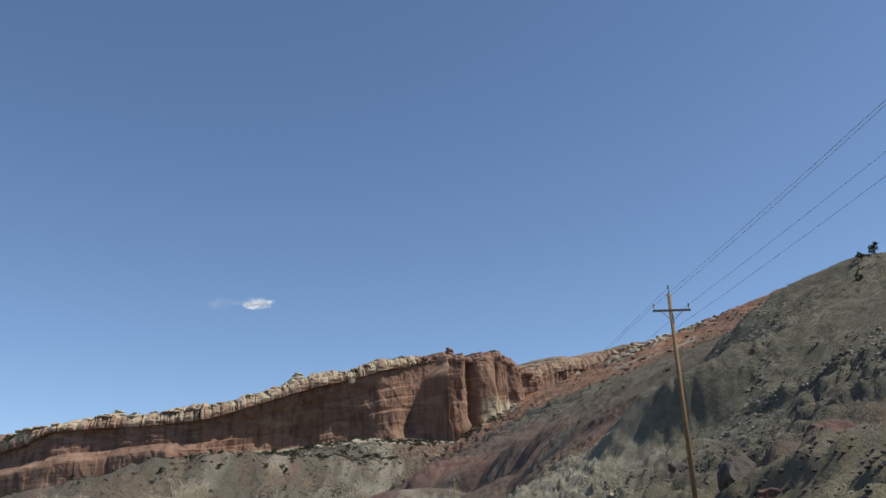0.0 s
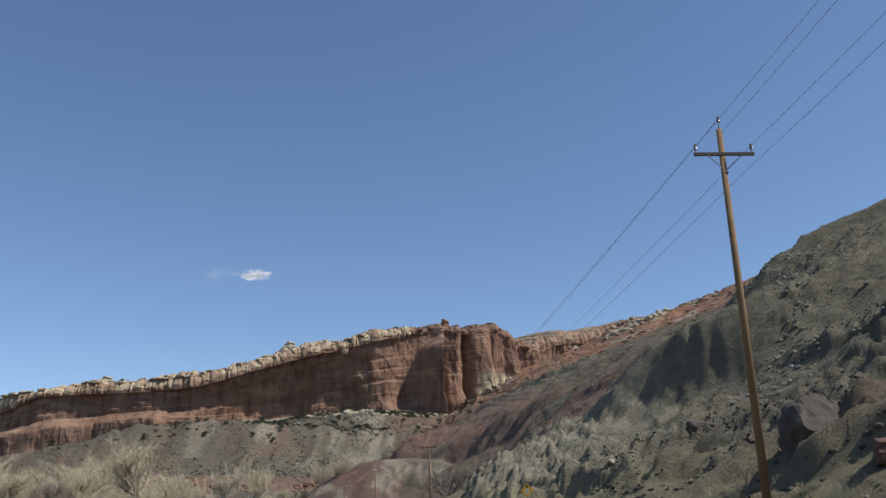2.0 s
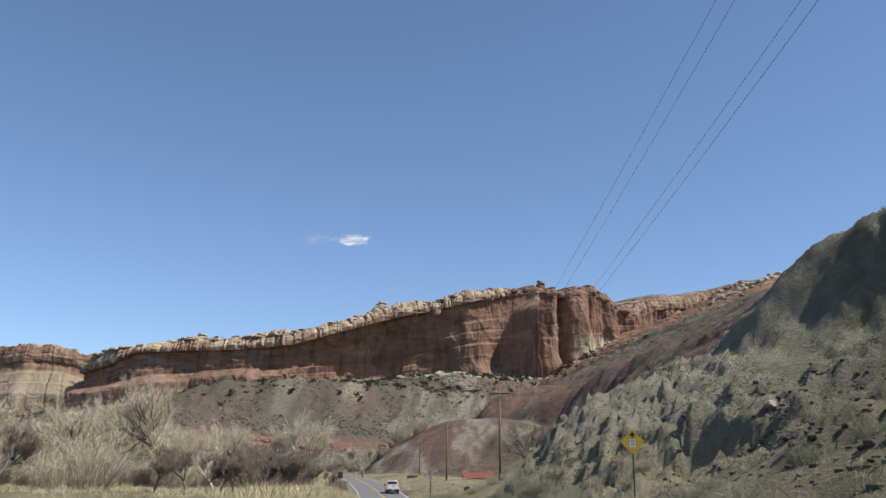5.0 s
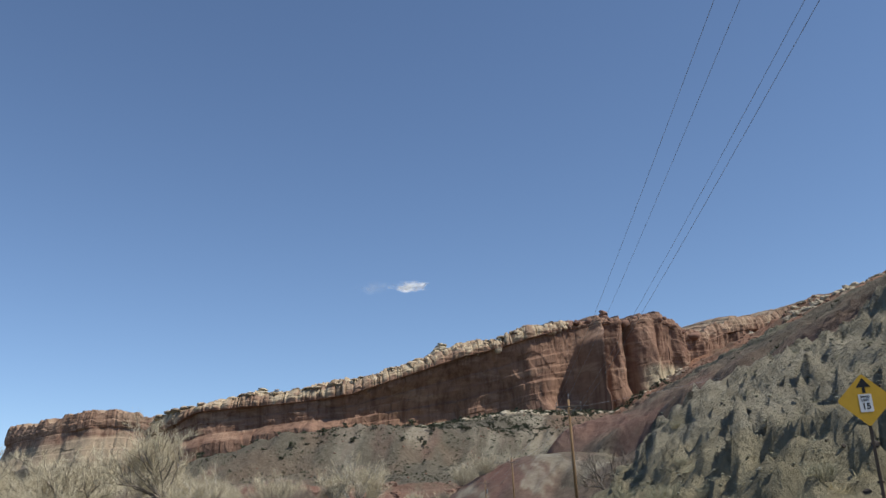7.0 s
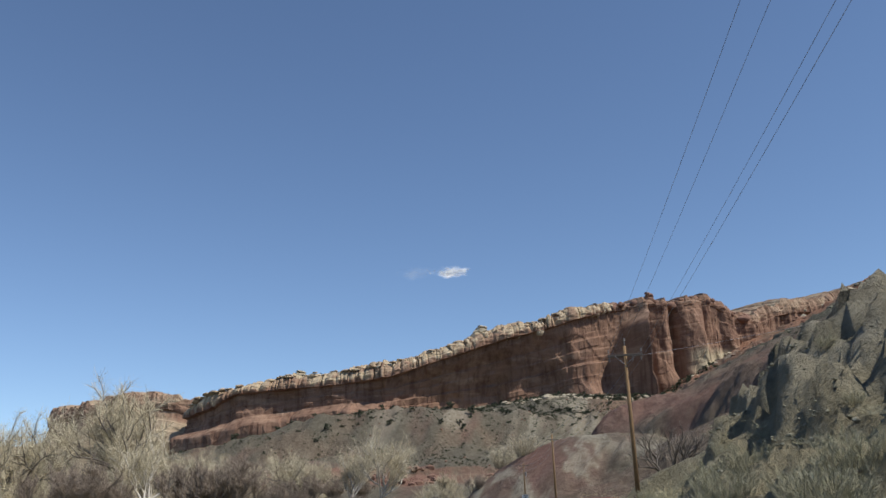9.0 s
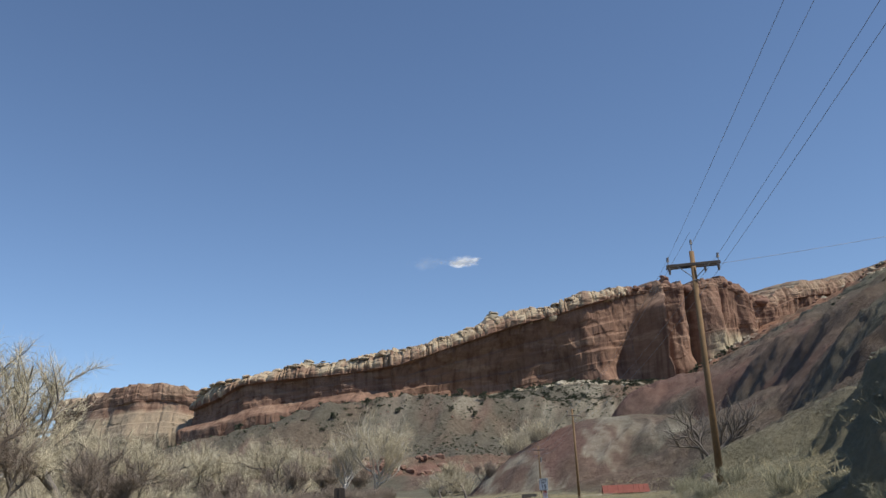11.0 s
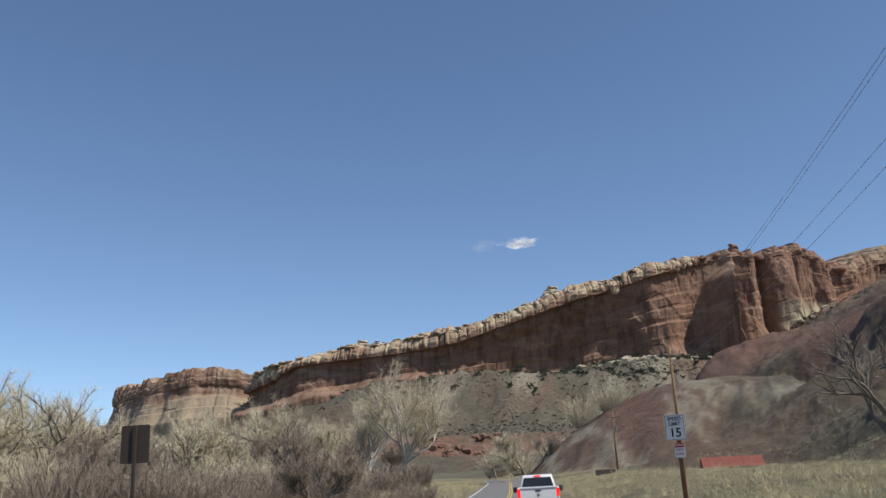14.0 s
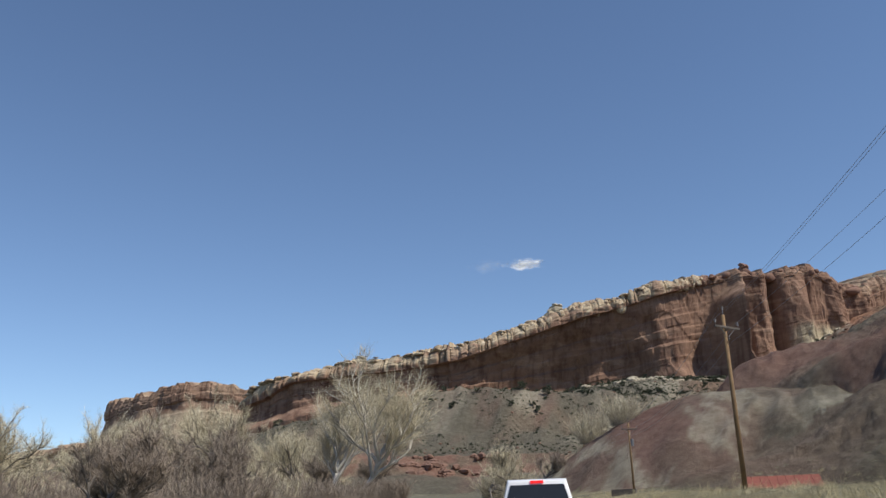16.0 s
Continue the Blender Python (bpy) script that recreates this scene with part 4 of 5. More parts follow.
scatter("rim_scrub", "scrub on the far hillside and rim", "shrub", M_JUNIPER,
        random_spots(1500, (20, 420, 180, 1180), lambda X, Y, Z, Fm: (Fm == 1) & (fbm(X * 0.02, Y * 0.02, 8.0, 3) > 0.05), 0.5, 1.4, 7), 14, 1.1, 0.25, 0.6, 8)


# ---- loose rock ----
M_ROCK = plain("grey_boulder", (0.27, 0.26, 0.20), 0.95, var=0.35, scale=1.2, bumpy=0.6, own=False)
M_CLAY = plain("grey_green_clay", (0.225, 0.218, 0.16), 0.95, var=0.4, scale=0.7, bumpy=0.6, own=False)
M_HILLSCRUB = plain("olive_scrub", (0.15, 0.145, 0.095), 0.95, var=0.35, scale=0.6, own=False)
M_REDROCK = plain("red_boulder", (0.19, 0.11, 0.08), 0.95, var=0.3, scale=0.8, bumpy=0.6, own=False)
# red boulder colour taken darker, with the bank's shade painted in
M_SHADEDROCK = plain("shade_darkened_red_rock", (0.115, 0.068, 0.052), 0.95, var=0.35, scale=0.9, bumpy=0.6, own=False)
M_CREAMROCK = plain("cream_boulder", (0.37, 0.32, 0.235), 0.95, var=0.2, scale=0.5, bumpy=0.5, own=False)
M_DARKROCK = plain("dark_basalt_boulder", (0.075, 0.062, 0.053), 0.95, var=0.35, scale=1.2, bumpy=0.6, own=False)


def rock_mesh(seed, sub=2, rough=0.35):
    bm = bmesh.new()
    bmesh.ops.create_icosphere(bm, subdivisions=sub, radius=1.0)
    r = np.random.RandomState(seed)
    planes = [(Vector(r.normal(size=3)).normalized(), r.uniform(0.55, 0.85)) for _ in range(9)]
    for v in bm.verts:
        p = v.co.normalized()
        for nrm, d in planes:
            t = p.dot(nrm)
            if t > d:
                p = p - nrm * (t - d)
        v.co = p * (1 + rough * 0.25 * noise.noise(p * 2.3 + Vector((seed, 0, 0))))
    return bm


ROCK_SHAPES = []
for k in range(6):
    bm = rock_mesh(k + 3, 1)
    ROCK_SHAPES.append((np.array([v.co[:] for v in bm.verts]), np.array([[v.index for v in f.verts] for f in bm.faces])))
    bm.free()


def rubble(name, label, material, spots, seed):
    r = np.random.RandomState(seed)
    VV, FF, n = [], [], 0
    for x, y, z, k in spots:
        S, Fc = ROCK_SHAPES[r.randint(6)]
        a = r.uniform(0, 6.28)
        R = np.array(((math.cos(a), -math.sin(a), 0), (math.sin(a), math.cos(a), 0), (0, 0, 1)))
        VV.append((S * np.array((1.25, r.uniform(0.6, 1), r.uniform(0.4, 0.8))) * k) @ R.T + (x, y, z))
        FF.append(Fc + n)
        n += len(S)
    return tagged(mesh_object(name, np.concatenate(VV), np.concatenate(FF), material, shade=False), label, "rocks", kind="stuff")


rubble("hillside_rubble", "angular grey stones strewn over the clay hillside", M_ROCK,
       random_spots(18000, (2, 75, 40, 175), lambda X, Y, Z, Fm: (Fm == 1) & (fbm(X * 0.09, Y * 0.09, 2.0, 3) > 0.12), 0.03, 0.13, 11), 1)
rubble("crumbled_clay", "crumbled grey-green clay blocks on the hill's nose", M_CLAY,
       random_spots(24000, (0, 48, 90, 175), lambda X, Y, Z, Fm: (Fm == 1) & (fbm(X * 0.05, Y * 0.05, 12.0, 3) + 0.95 * bump(X, Y, 13, 120, 16, 24) > 0.08) & (fbm(X * 0.35, Y * 0.35, 22.0, 2) > -0.15) & (bump(X, Y, 31, 128, 11, 12) < 0.35) & (Z - valley(X, Y) > 2.2), 0.03, 0.11, 31), 9)
rubble("upper_stones", "brown and grey stones scattered over the upper hillside", M_ROCK,
       random_spots(7000, (34, 110, 78, 165), lambda X, Y, Z, Fm: (Fm == 1) & (fbm(X * 0.07, Y * 0.07, 72.0, 3) > -0.05) & (bump(X, Y, 31, 128, 11, 12) < 0.2), 0.07, 0.42, 71), 20)
rubble("bank_rubble", "dark brown stones and clods strewn over the bank", M_DARKROCK,
       random_spots(9000, (13, 62, 36, 112), lambda X, Y, Z, Fm: (Fm == 1) & (fbm(X * 0.11, Y * 0.11, 42.0, 3) > 0.0), 0.04, 0.26, 41), 10)
scatter("hill_scrub", "dark olive scrub dotted over the near hillside", "shrub", M_HILLSCRUB,
        random_spots(6500, (16, 115, 36, 200), lambda X, Y, Z, Fm: (Fm == 1) & (fbm(X * 0.06, Y * 0.06, 44.0, 3) > 0.02), 0.3, 1.0, 43), 30, 0.55, 0.035, 0.6, 44)
scatter("juniper_belt", "dark green junipers crowded below the cliff", "trees", M_JUNIPER,
        random_spots(4200, (-330, 40, 800, 1000), lambda X, Y, Z, Fm: (Y < np.interp(X, [c[0] for c in CLIFF_LINE], [c[1] for c in CLIFF_LINE]) - 8) & (Y > np.interp(X, [c[0] for c in CLIFF_LINE], [c[1] for c in CLIFF_LINE]) - 75) & (fbm(X * 0.03, Y * 0.03, 14.0, 3) > -0.15), 0.9, 2.4, 15), 26, 1.5, 0.3, 0.5, 9)
scatter("bench_junipers", "dark junipers along the crest of the talus bench", "trees", M_JUNIPER,
        random_spots(2600, (-330, -40, 560, 800), lambda X, Y, Z, Fm: (Fm == 3) & (np.abs(Y - 0.5 * (np.clip(X, -330, 60) + 110) - 700) < 45) & (fbm(X * 0.03, Y * 0.03, 64.0, 3) > -0.1), 0.7, 1.8, 63), 26, 1.4, 0.28, 0.5, 64)
rubble("pale_blocks", "cream sandstone blocks fallen at the cliff's foot", M_CREAMROCK,
       random_spots(1200, (-165, 90, 790, 1020), lambda X, Y, Z, Fm: (np.abs(Y - (890 + 0.60 * (X + 62)) + 18 * perlin(X * 0.03, 2.0)) < 32 * smooth(-170, -110, X)) & (fbm(X * 0.035, Y * 0.035, 3.0, 3) + 0.5 * bump(X, Y, -85, 880, 40, 40) > 0.12), 0.6, 4.6, 12), 2)
rubble("ridge_blocks", "weathered blocks along the far rim", M_ROCK,
       random_spots(2600, (110, 460, 640, 1230), lambda X, Y, Z, Fm: (Y > 1195 - 0.55 * np.maximum(0, X - 240) - 110) & (Y < 1240 - 0.55 * np.maximum(0, X - 240)) & (fbm(X * 0.02, Y * 0.02, 5.0, 3) > -0.1), 1.0, 6.0, 13), 3)
rubble("saddle_blocks", "grey-cream blocks crowding the far saddle", M_CREAMROCK,
       random_spots(500, (185, 300, 915, 1045), lambda X, Y, Z, Fm: (Fm == 1) & (fbm(X * 0.03, Y * 0.03, 5.0, 3) > -0.15), 1.2, 5.0, 23), 8)
scatter("saddle_junipers", "dark junipers among the blocks on the far saddle", "trees", M_JUNIPER,
        random_spots(220, (185, 330, 915, 1060), lambda X, Y, Z, Fm: (Fm == 1) & (fbm(X * 0.03, Y * 0.03, 15.0, 3) > -0.1), 1.0, 2.4, 24), 26, 1.5, 0.3, 0.5, 19)
rubble("slope_blocks", "red-brown blocks on the upper hillside", M_REDROCK,
       random_spots(2200, (60, 420, 380, 1180), lambda X, Y, Z, Fm: (Fm == 1) & (fbm(X * 0.025, Y * 0.025, 7.0, 3) > 0.05), 0.6, 3.2, 16), 5)
rubble("talus_stones", "red and brown stones on the talus", M_REDROCK,
       random_spots(1500, (-330, 60, 540, 960), lambda X, Y, Z, Fm: (Fm == 3) & (fbm(X * 0.03, Y * 0.03, 6.0, 3) > 0.0), 0.3, 1.2, 14), 4)


def rim_material():
    m, n, l, b = shader("weathered_cap_rock", 0.95, 0.15)
    blot, fine = noise_node(n, l, 0.22, 5), noise_node(n, l, 1.1, 6, rough=0.7)
    c = ramp(n, l, blot, [(0.34, (0.12, 0.08, 0.06)), (0.42, (0.34, 0.25, 0.17)), (0.54, (0.52, 0.43, 0.305)), (0.72, (0.60, 0.51, 0.38))])
    c = mix(n, l, 0.6, c, ramp(n, l, fine, [(0.3, (0.5, 0.46, 0.43)), (0.65, (1, 1, 1))]), "MULTIPLY")
    l.new(c, b.inputs["Base Color"])
    relief(n, l, b, fine, 0.8, 0.8)
    return m


M_RIM = rim_material()
BIG_SHAPES = []
for k in range(8):
    bm = rock_mesh(k + 20, 2, 0.6)
    BIG_SHAPES.append((np.array([v.co[:] for v in bm.verts]), np.array([[v.index for v in f.verts] for f in bm.faces])))
    bm.free()


def rim_blocks(name, label, material, x0, x1, seed, many, low, high, span=(0.0, 1.0), squat=(0.55, 1.1), outward=(-3.0, 2.5)):
    """Joint-bounded lumps of the cap rock, crowded along the cliff's lip."""
    r = np.random.RandomState(seed)
    C = np.array(CLIFF_LINE, float)
    VV, FF, n = [], [], 0
    for _ in range(many):
        x = r.uniform(x0, x1)
        y, zc, zt = (np.interp(x, C[:, 0], C[:, c]) for c in (1, 3, 4))
        k = low + (high - low) * r.rand() ** 2
        o = r.uniform(*outward)
        S, Fc = BIG_SHAPES[r.randint(8)]
        a = r.uniform(-0.5, 0.5) + 0.3
        R = np.array(((math.cos(a), -math.sin(a), 0), (math.sin(a), math.cos(a), 0), (0, 0, 1)))
        h = k * r.uniform(*squat)
        z = zc + (zt - zc) * r.uniform(*span) - h * 0.55 - 1.0 - 0.25 * max(0, o)
        VV.append((S * np.array((k * r.uniform(0.8, 1.3), k * 0.9, h))) @ R.T + (x + 0.4 * o, y - 0.9 * o, z))
        FF.append(Fc + n)
        n += len(S)
    return tagged(mesh_object(name, np.concatenate(VV), np.concatenate(FF), material), label, "rocks", kind="stuff")


rim_blocks("cap_lumps", "rounded cream lumps of jointed cap rock along the cliff rim", M_RIM, -235, -28, 4, 190, 1.5, 4.4, (0.55, 1.0), (1.0, 1.8), (-5.0, -1.6))
rim_blocks("rim_slabs", "flat weathered slabs on top of the cliff rim", M_RIM, -450, -30, 5, 110, 2.0, 7.5, (0.92, 1.15), (0.2, 0.4), (-14, -4))
rim_blocks("crest_blocks", "broken red sandstone blocks on the cliff's crest", M_REDROCK, -30, 120, 6, 60, 2.0, 7.0, (0.7, 1.12), (0.5, 1.0), (-8, 1))
rubble("ledge_blocks", "dark red ledge rocks at the foot of the talus", M_REDROCK,
       random_spots(6500, (-190, 10, 480, 680), lambda X, Y, Z, Fm: (Fm == 3) & (np.abs(Y - 0.5 * (np.clip(X, -330, 60) + 110) + 10 * fbm(X * 0.012, Y * 0.006, 1.1, 3) - 546) < 7) & (fbm(X * 0.03, Y * 0.03, 4.0, 3) > -0.15), 0.7, 3.4, 18), 6)


def boulder(seed, x, y, size, flat, material, label, sink=0.3, name="boulder"):
    bm = rock_mesh(seed, 4, 0.9)
    for v in bm.verts:
        v.co = v.co * (1 + 0.07 * noise.noise(v.co * 4.5) + 0.04 * noise.noise(v.co * 11.0))
        v.co = Vector((v.co.x * size, v.co.y * size * 0.85, v.co.z * size * flat))
    me = bpy.data.meshes.new(name)
    bm.to_mesh(me)
    bm.free()
    me.materials.append(material)
    ob = new(name, me)
    ob.matrix_world = Matrix.Translation((x, y, height(x, y) + size * flat * 0.25)) @ Matrix.Rotation(seed, 4, "Z")
    return tagged(ob, label, "boulder", "large boulders at the hill's foot")


boulder(61, 20.3, 62.0, 2.3, 0.7, M_DARKROCK, "large dark boulder half buried in reddish dirt")
# stands in for the overhanging dirt bank; the overhang's shadow is in its colour
boulder(62, 27.0, 61.0, 2.3, 0.6, M_SHADEDROCK, "rounded lump standing for the red-brown dirt bank, its shade in the colour")
boulder(63, 18.5, 51.0, 1.1, 0.5, M_SHADEDROCK, "low red-brown boulder on the bank")
boulder(64, 19.5, 108.0, 0.45, 0.6, M_CREAMROCK, "small pale boulder resting on the slope")
boulder(65, 25.0, 96.0, 1.5, 0.7, M_DARKROCK, "dark angular boulder on the slope")
boulder(66, 22.0, 90.0, 1.0, 0.7, M_DARKROCK, "dark angular boulder on the slope")
boulder(67, 0.9, 167.2, 0.75, 0.8, M_DARKROCK, "dark stump-like boulder in the grass")
boulder(68, -4.0, 173.4, 0.62, 1.0, M_DARKROCK, "dark stump-like boulder in the grass")


def rim_rock(name, x, y, z, parts4, label):
    """A balanced rock on the cliff's rim: weathered lumps joined in one mesh."""
    bm = bmesh.new()
    for k, (dx, dz, w, h) in enumerate(parts4):
        b2 = rock_mesh(80 + k, 3, 0.5)
        for v in b2.verts:
            v.co = Vector((v.co.x * w + dx, v.co.y * w * 0.8, v.co.z * h + dz))
        me0 = bpy.data.meshes.new("lump")
        b2.to_mesh(me0)
        b2.free()
        bm.from_mesh(me0)
        bpy.data.meshes.remove(me0)
    me = bpy.data.meshes.new(name)
    bm.to_mesh(me)
    bm.free()
    me.materials.append(M_REDROCK if "red" in label else M_CREAMROCK)
    ob = new(name, me)
    ob.location = (x, y, z)
    return tagged(ob, label, "rock")


rim_rock("balanced_rock", 6, 996, 211, [(0, 1, 7, 4), (0.3, 5.8, 5.2, 3.8), (-0.4, 8.4, 4.2, 2.4)], "red sandstone knob standing on the cliff rim")
rim_rock("cap_rock", -160, 934, 180, [(0, 1, 9, 3), (1, 4.6, 6.5, 2.2), (0.6, 6.0, 4, 1.6)], "flat cream cap rock on the cliff rim")
rim_rock("cap_rock", -341, 903, 144, [(0, 0.5, 12, 2.4), (2, 3.4, 7, 1.8), (2, 5.0, 5, 1.4)], "flat cream cap rock on the cliff rim")

# ---- power line ----
M_POLE = plain("weathered_pole_wood", (0.21, 0.135, 0.07), 0.9, var=0.3, scale=1.2, bumpy=0.5)
M_ARM = plain("grey_crossarm_wood", (0.10, 0.085, 0.075), 0.9, var=0.3, scale=2, bumpy=0.4)
M_STEEL = plain("galvanised_steel", (0.25, 0.25, 0.26), 0.5, 0.8, 0.15, 8)
M_PORCELAIN = plain("grey_porcelain", (0.16, 0.15, 0.15), 0.35, 0.0, 0.1, 8)
M_WIRE = plain("wire", (0.24, 0.25, 0.28), 0.6, 0.4, 0.1, 8)
LINE = "poles of the power line"


def insulator(parent, p, up=1.0, name="insulator"):
    bm = bmesh.new()
    p = Vector(p)
    rod(bm, p, p + Vector((0, 0, 0.18 * up)), 0.02, sides=6)
    for k in range(3):
        rod(bm, p + Vector((0, 0, (0.16 + 0.075 * k) * up)), p + Vector((0, 0, (0.22 + 0.075 * k) * up)), 0.075 - 0.01 * k, 0.05, 10)
    part(name, bm, M_PORCELAIN, parent)


def utility_pole(x, y, foot, top, turn, arm_z, label, arm=1.22, double=False, transformer=False, thick=0.165):
    ob = empty("utility_pole", Matrix.Translation((x, y, foot)) @ Matrix.Rotation(turn, 4, "Z"), label, "pole", LINE)
    h, a = top - foot, arm_z - foot
    bm = bmesh.new()
    rod(bm, (0, 0, -0.6), (0, 0, h), thick, thick * 0.68, 14)
    part("pole", bm, M_POLE, ob, smooth_it=True)
    for s in ((-1, 1) if double else (-1,)):
        bm = bmesh.new()
        box(bm, -arm, s * 0.20 - 0.05, a - 0.07, arm, s * 0.20 + 0.05, a + 0.07, 0.012)
        part("crossarm", bm, M_ARM, ob)
    for s in (-1, 1):
        bm = bmesh.new()
        rod(bm, (s * 0.72, -0.24, a - 0.05), (s * 0.08, -0.17, a - 0.62), 0.022, sides=6)
        part("brace", bm, M_STEEL, ob)
        insulator(ob, (s * (arm - 0.09), -0.2, a + 0.06))
    bm = bmesh.new()
    rod(bm, (0.02, 0, h - 0.25), (0.02, 0, h + 0.28), 0.028, sides=6)
    part("ridge_pin", bm, M_STEEL, ob)
    insulator(ob, (0.02, 0, h + 0.2))
    bm = bmesh.new()
    rod(bm, (-0.06, -0.24, a - 0.78), (0.06, -0.24, a - 0.78), 0.05, sides=8)
    part("neutral_spool", bm, M_PORCELAIN, ob)
    if double:
        for sx in (-arm + 0.12, 0.5, arm - 0.12):
            insulator(ob, (sx, -0.3, a - 0.06), -1.0, "strain_insulator")
    if transformer:
        bm = bmesh.new()
        rod(bm, (0.32, -0.1, a - 2.3), (0.32, -0.1, a - 1.4), 0.22, sides=16)
        rod(bm, (0.32, -0.1, a - 1.4), (0.32, -0.1, a - 1.34), 0.23, 0.12, 16)
        part("transformer", bm, M_STEEL, ob, "grey pole transformer")
    return ob


poles = [
    (19.5, -48.0, 15.4, 0.06), (14.85, 53.5, 15.34, 0.04), (1.0, 157.8, 12.45, 0.03), (-12.9, 228.9, 12.9, 0.95), (-27.6, 296.0, 13.1, 0.55), (-47, 372, 19.0, 0.35)]
utility_pole(19.5, -48, height(19.5, -48), 16.6, 0.06, 15.4, "tall brown wooden power pole with one crossarm")
utility_pole(14.85, 53.5, height(14.85, 53.5), 16.5, 0.04, 15.34, "tall brown wooden power pole with one crossarm and two braces")
utility_pole(1.0, 157.8, height(1.0, 157.8), 13.12, 0.03, 12.45, "brown wooden power pole with a double crossarm and hanging insulators", double=True)
utility_pole(-12.9, 228.9, height(-12.9, 228.9), 13.75, 0.95, 12.9, "weathered brown power pole with a crossarm turned edge on")
utility_pole(-27.6, 296, height(-27.6, 296), 14.0, 0.55, 13.1, "thin power pole carrying a grey transformer", transformer=True)
utility_pole(-47, 372, height(-47, 372), 20.0, 0.35, 19.0, "distant power pole on rising ground")


def wire(a, b, sag, r=0.009):
    V, F = [], []
    n = 28
    pts = [np.array(a) + (np.array(b) - np.array(a)) * f - np.array((0, 0, 4 * sag * f * (1 - f))) for f in (k / n for k in range(n + 1))]
    tube(V, F, pts, [r] * (n + 1), 4)
    return tagged(mesh_object("power_wire", V, F, M_WIRE), "thin sagging power line wire between poles", "wire", "wires of the power line")


for (x0, y0, z0, t0), (x1, y1, z1, t1) in zip(poles, poles[1:]):
    for u, dz in ((-1.13, 0.36), (0.02, 1.6), (1.13, 0.36), (0.75, -0.75)):
        wire((x0 + u * math.cos(t0), y0 + u * math.sin(t0), z0 + dz), (x1 + u * math.cos(t1), y1 + u * math.sin(t1), z1 + (dz if dz < 1 else 0.95)), 1.0)
wire((2.1, 157.8, 12.4), (40, 178, 22), 0.7)

# ---- road signs ----
M_WHITE = plain("white_sign_sheet", (0.74, 0.75, 0.75), 0.45, var=0.05, scale=4)
M_BLACK = plain("black_sign_ink", (0.012, 0.012, 0.012), 0.5, var=0.1, scale=4)
M_YELLOW = plain("yellow_sign_sheet", (0.60, 0.36, 0.03), 0.45, var=0.08, scale=4)
M_RED = plain("red_sign_ink", (0.42, 0.035, 0.03), 0.5, var=0.1, scale=4)
M_POST = plain("rust_brown_post", (0.17, 0.085, 0.045), 0.85, var=0.25, scale=5, bumpy=0.3)
M_DARKMETAL = plain("dark_brown_sign_back", (0.045, 0.035, 0.028), 0.6, 0.0, 0.2, 6)


def plate(name, w, h, material, parent, z, x=0.0, y=0.0, corner=0.04, label="", thick=0.004, turn=0.0):
    """A flat sheet with rounded corners that faces -y, centred at x, z."""
    bm = bmesh.new()
    ring = []
    for cx, cz, a0 in ((w / 2 - corner, h / 2 - corner, 0), (-w / 2 + corner, h / 2 - corner, 90), (-w / 2 + corner, -h / 2 + corner, 180), (w / 2 - corner, -h / 2 + corner, 270)):
        for k in range(5):
            a = radians(a0 + 22.5 * k)
            ring.append((cx + corner * math.cos(a), cz + corner * math.sin(a)))
    c, s = math.cos(turn), math.sin(turn)
    front = [bm.verts.new((x + u * c - v * s, y - thick / 2, z + u * s + v * c)) for u, v in ring]
    rear = [bm.verts.new((v.co.x, y + thick / 2, v.co.z)) for v in front]
    bm.faces.new(front[::-1])
    bm.faces.new(rear)
    for k in range(len(ring)):
        j = (k + 1) % len(ring)
        bm.faces.new((front[k], front[j], rear[j], rear[k]))
    bmesh.ops.recalc_face_normals(bm, faces=bm.faces)
    return part(name, bm, material, parent, label)


def lettering(text, size, material, parent, x, y, z, bold=0.0):
    cu = bpy.data.curves.new("lettering", "FONT")
    cu.body, cu.size, cu.align_x, cu.align_y = text, size, "CENTER", "CENTER"
    cu.extrude, cu.offset = 0.001, bold
    tmp = bpy.data.objects.new("lettering", cu)
    me = bpy.data.meshes.new_from_object(tmp)
    bpy.data.objects.remove(tmp)
    me.materials.append(material)
    ob = new("lettering", me)
    ob.parent = parent
    ob.matrix_local = Matrix.Translation((x, y, z)) @ Matrix.Rotation(radians(90), 4, "X")
    return ob


def frame_line(parent, w, h, z, y, t=0.012):
    bm = bmesh.new()
    for x0, z0, x1, z1 in ((-w / 2, h / 2 - t, w / 2, h / 2), (-w / 2, -h / 2, w / 2, -h / 2 + t), (-w / 2, -h / 2, -w / 2 + t, h / 2), (w / 2 - t, -h / 2, w / 2, h / 2)):
        box(bm, x0, y - 0.001, z + z0, x1, y + 0.001, z + z1)
    part("border", bm, M_BLACK, parent)


gz = height(-9.6, 177.5)
sl = empty("speed_limit_sign", Matrix.Translation((-9.64, 177.5, gz)) @ Matrix.Rotation(radians(-11), 4, "Z"), "white speed limit sign with a caution plate on brown post", "road sign")
c = 3.42 - gz
p = plate("sign_plate", 0.61, 0.762, M_WHITE, sl, c, label="white sign plate with black lettering")
frame_line(p, 0.575, 0.727, c, -0.0035)
lettering("SPEED", 0.155, M_BLACK, p, 0, -0.004, c + 0.255, 0.004)
lettering("LIMIT", 0.155, M_BLACK, p, 0, -0.004, c + 0.105, 0.004)
lettering("15", 0.37, M_BLACK, p, 0, -0.004, c - 0.165, 0.008)
p = plate("caution_plate", 0.32, 0.44, M_WHITE, sl, c - 0.68, 0.07, corner=0.03, label="small white plate with a red band")
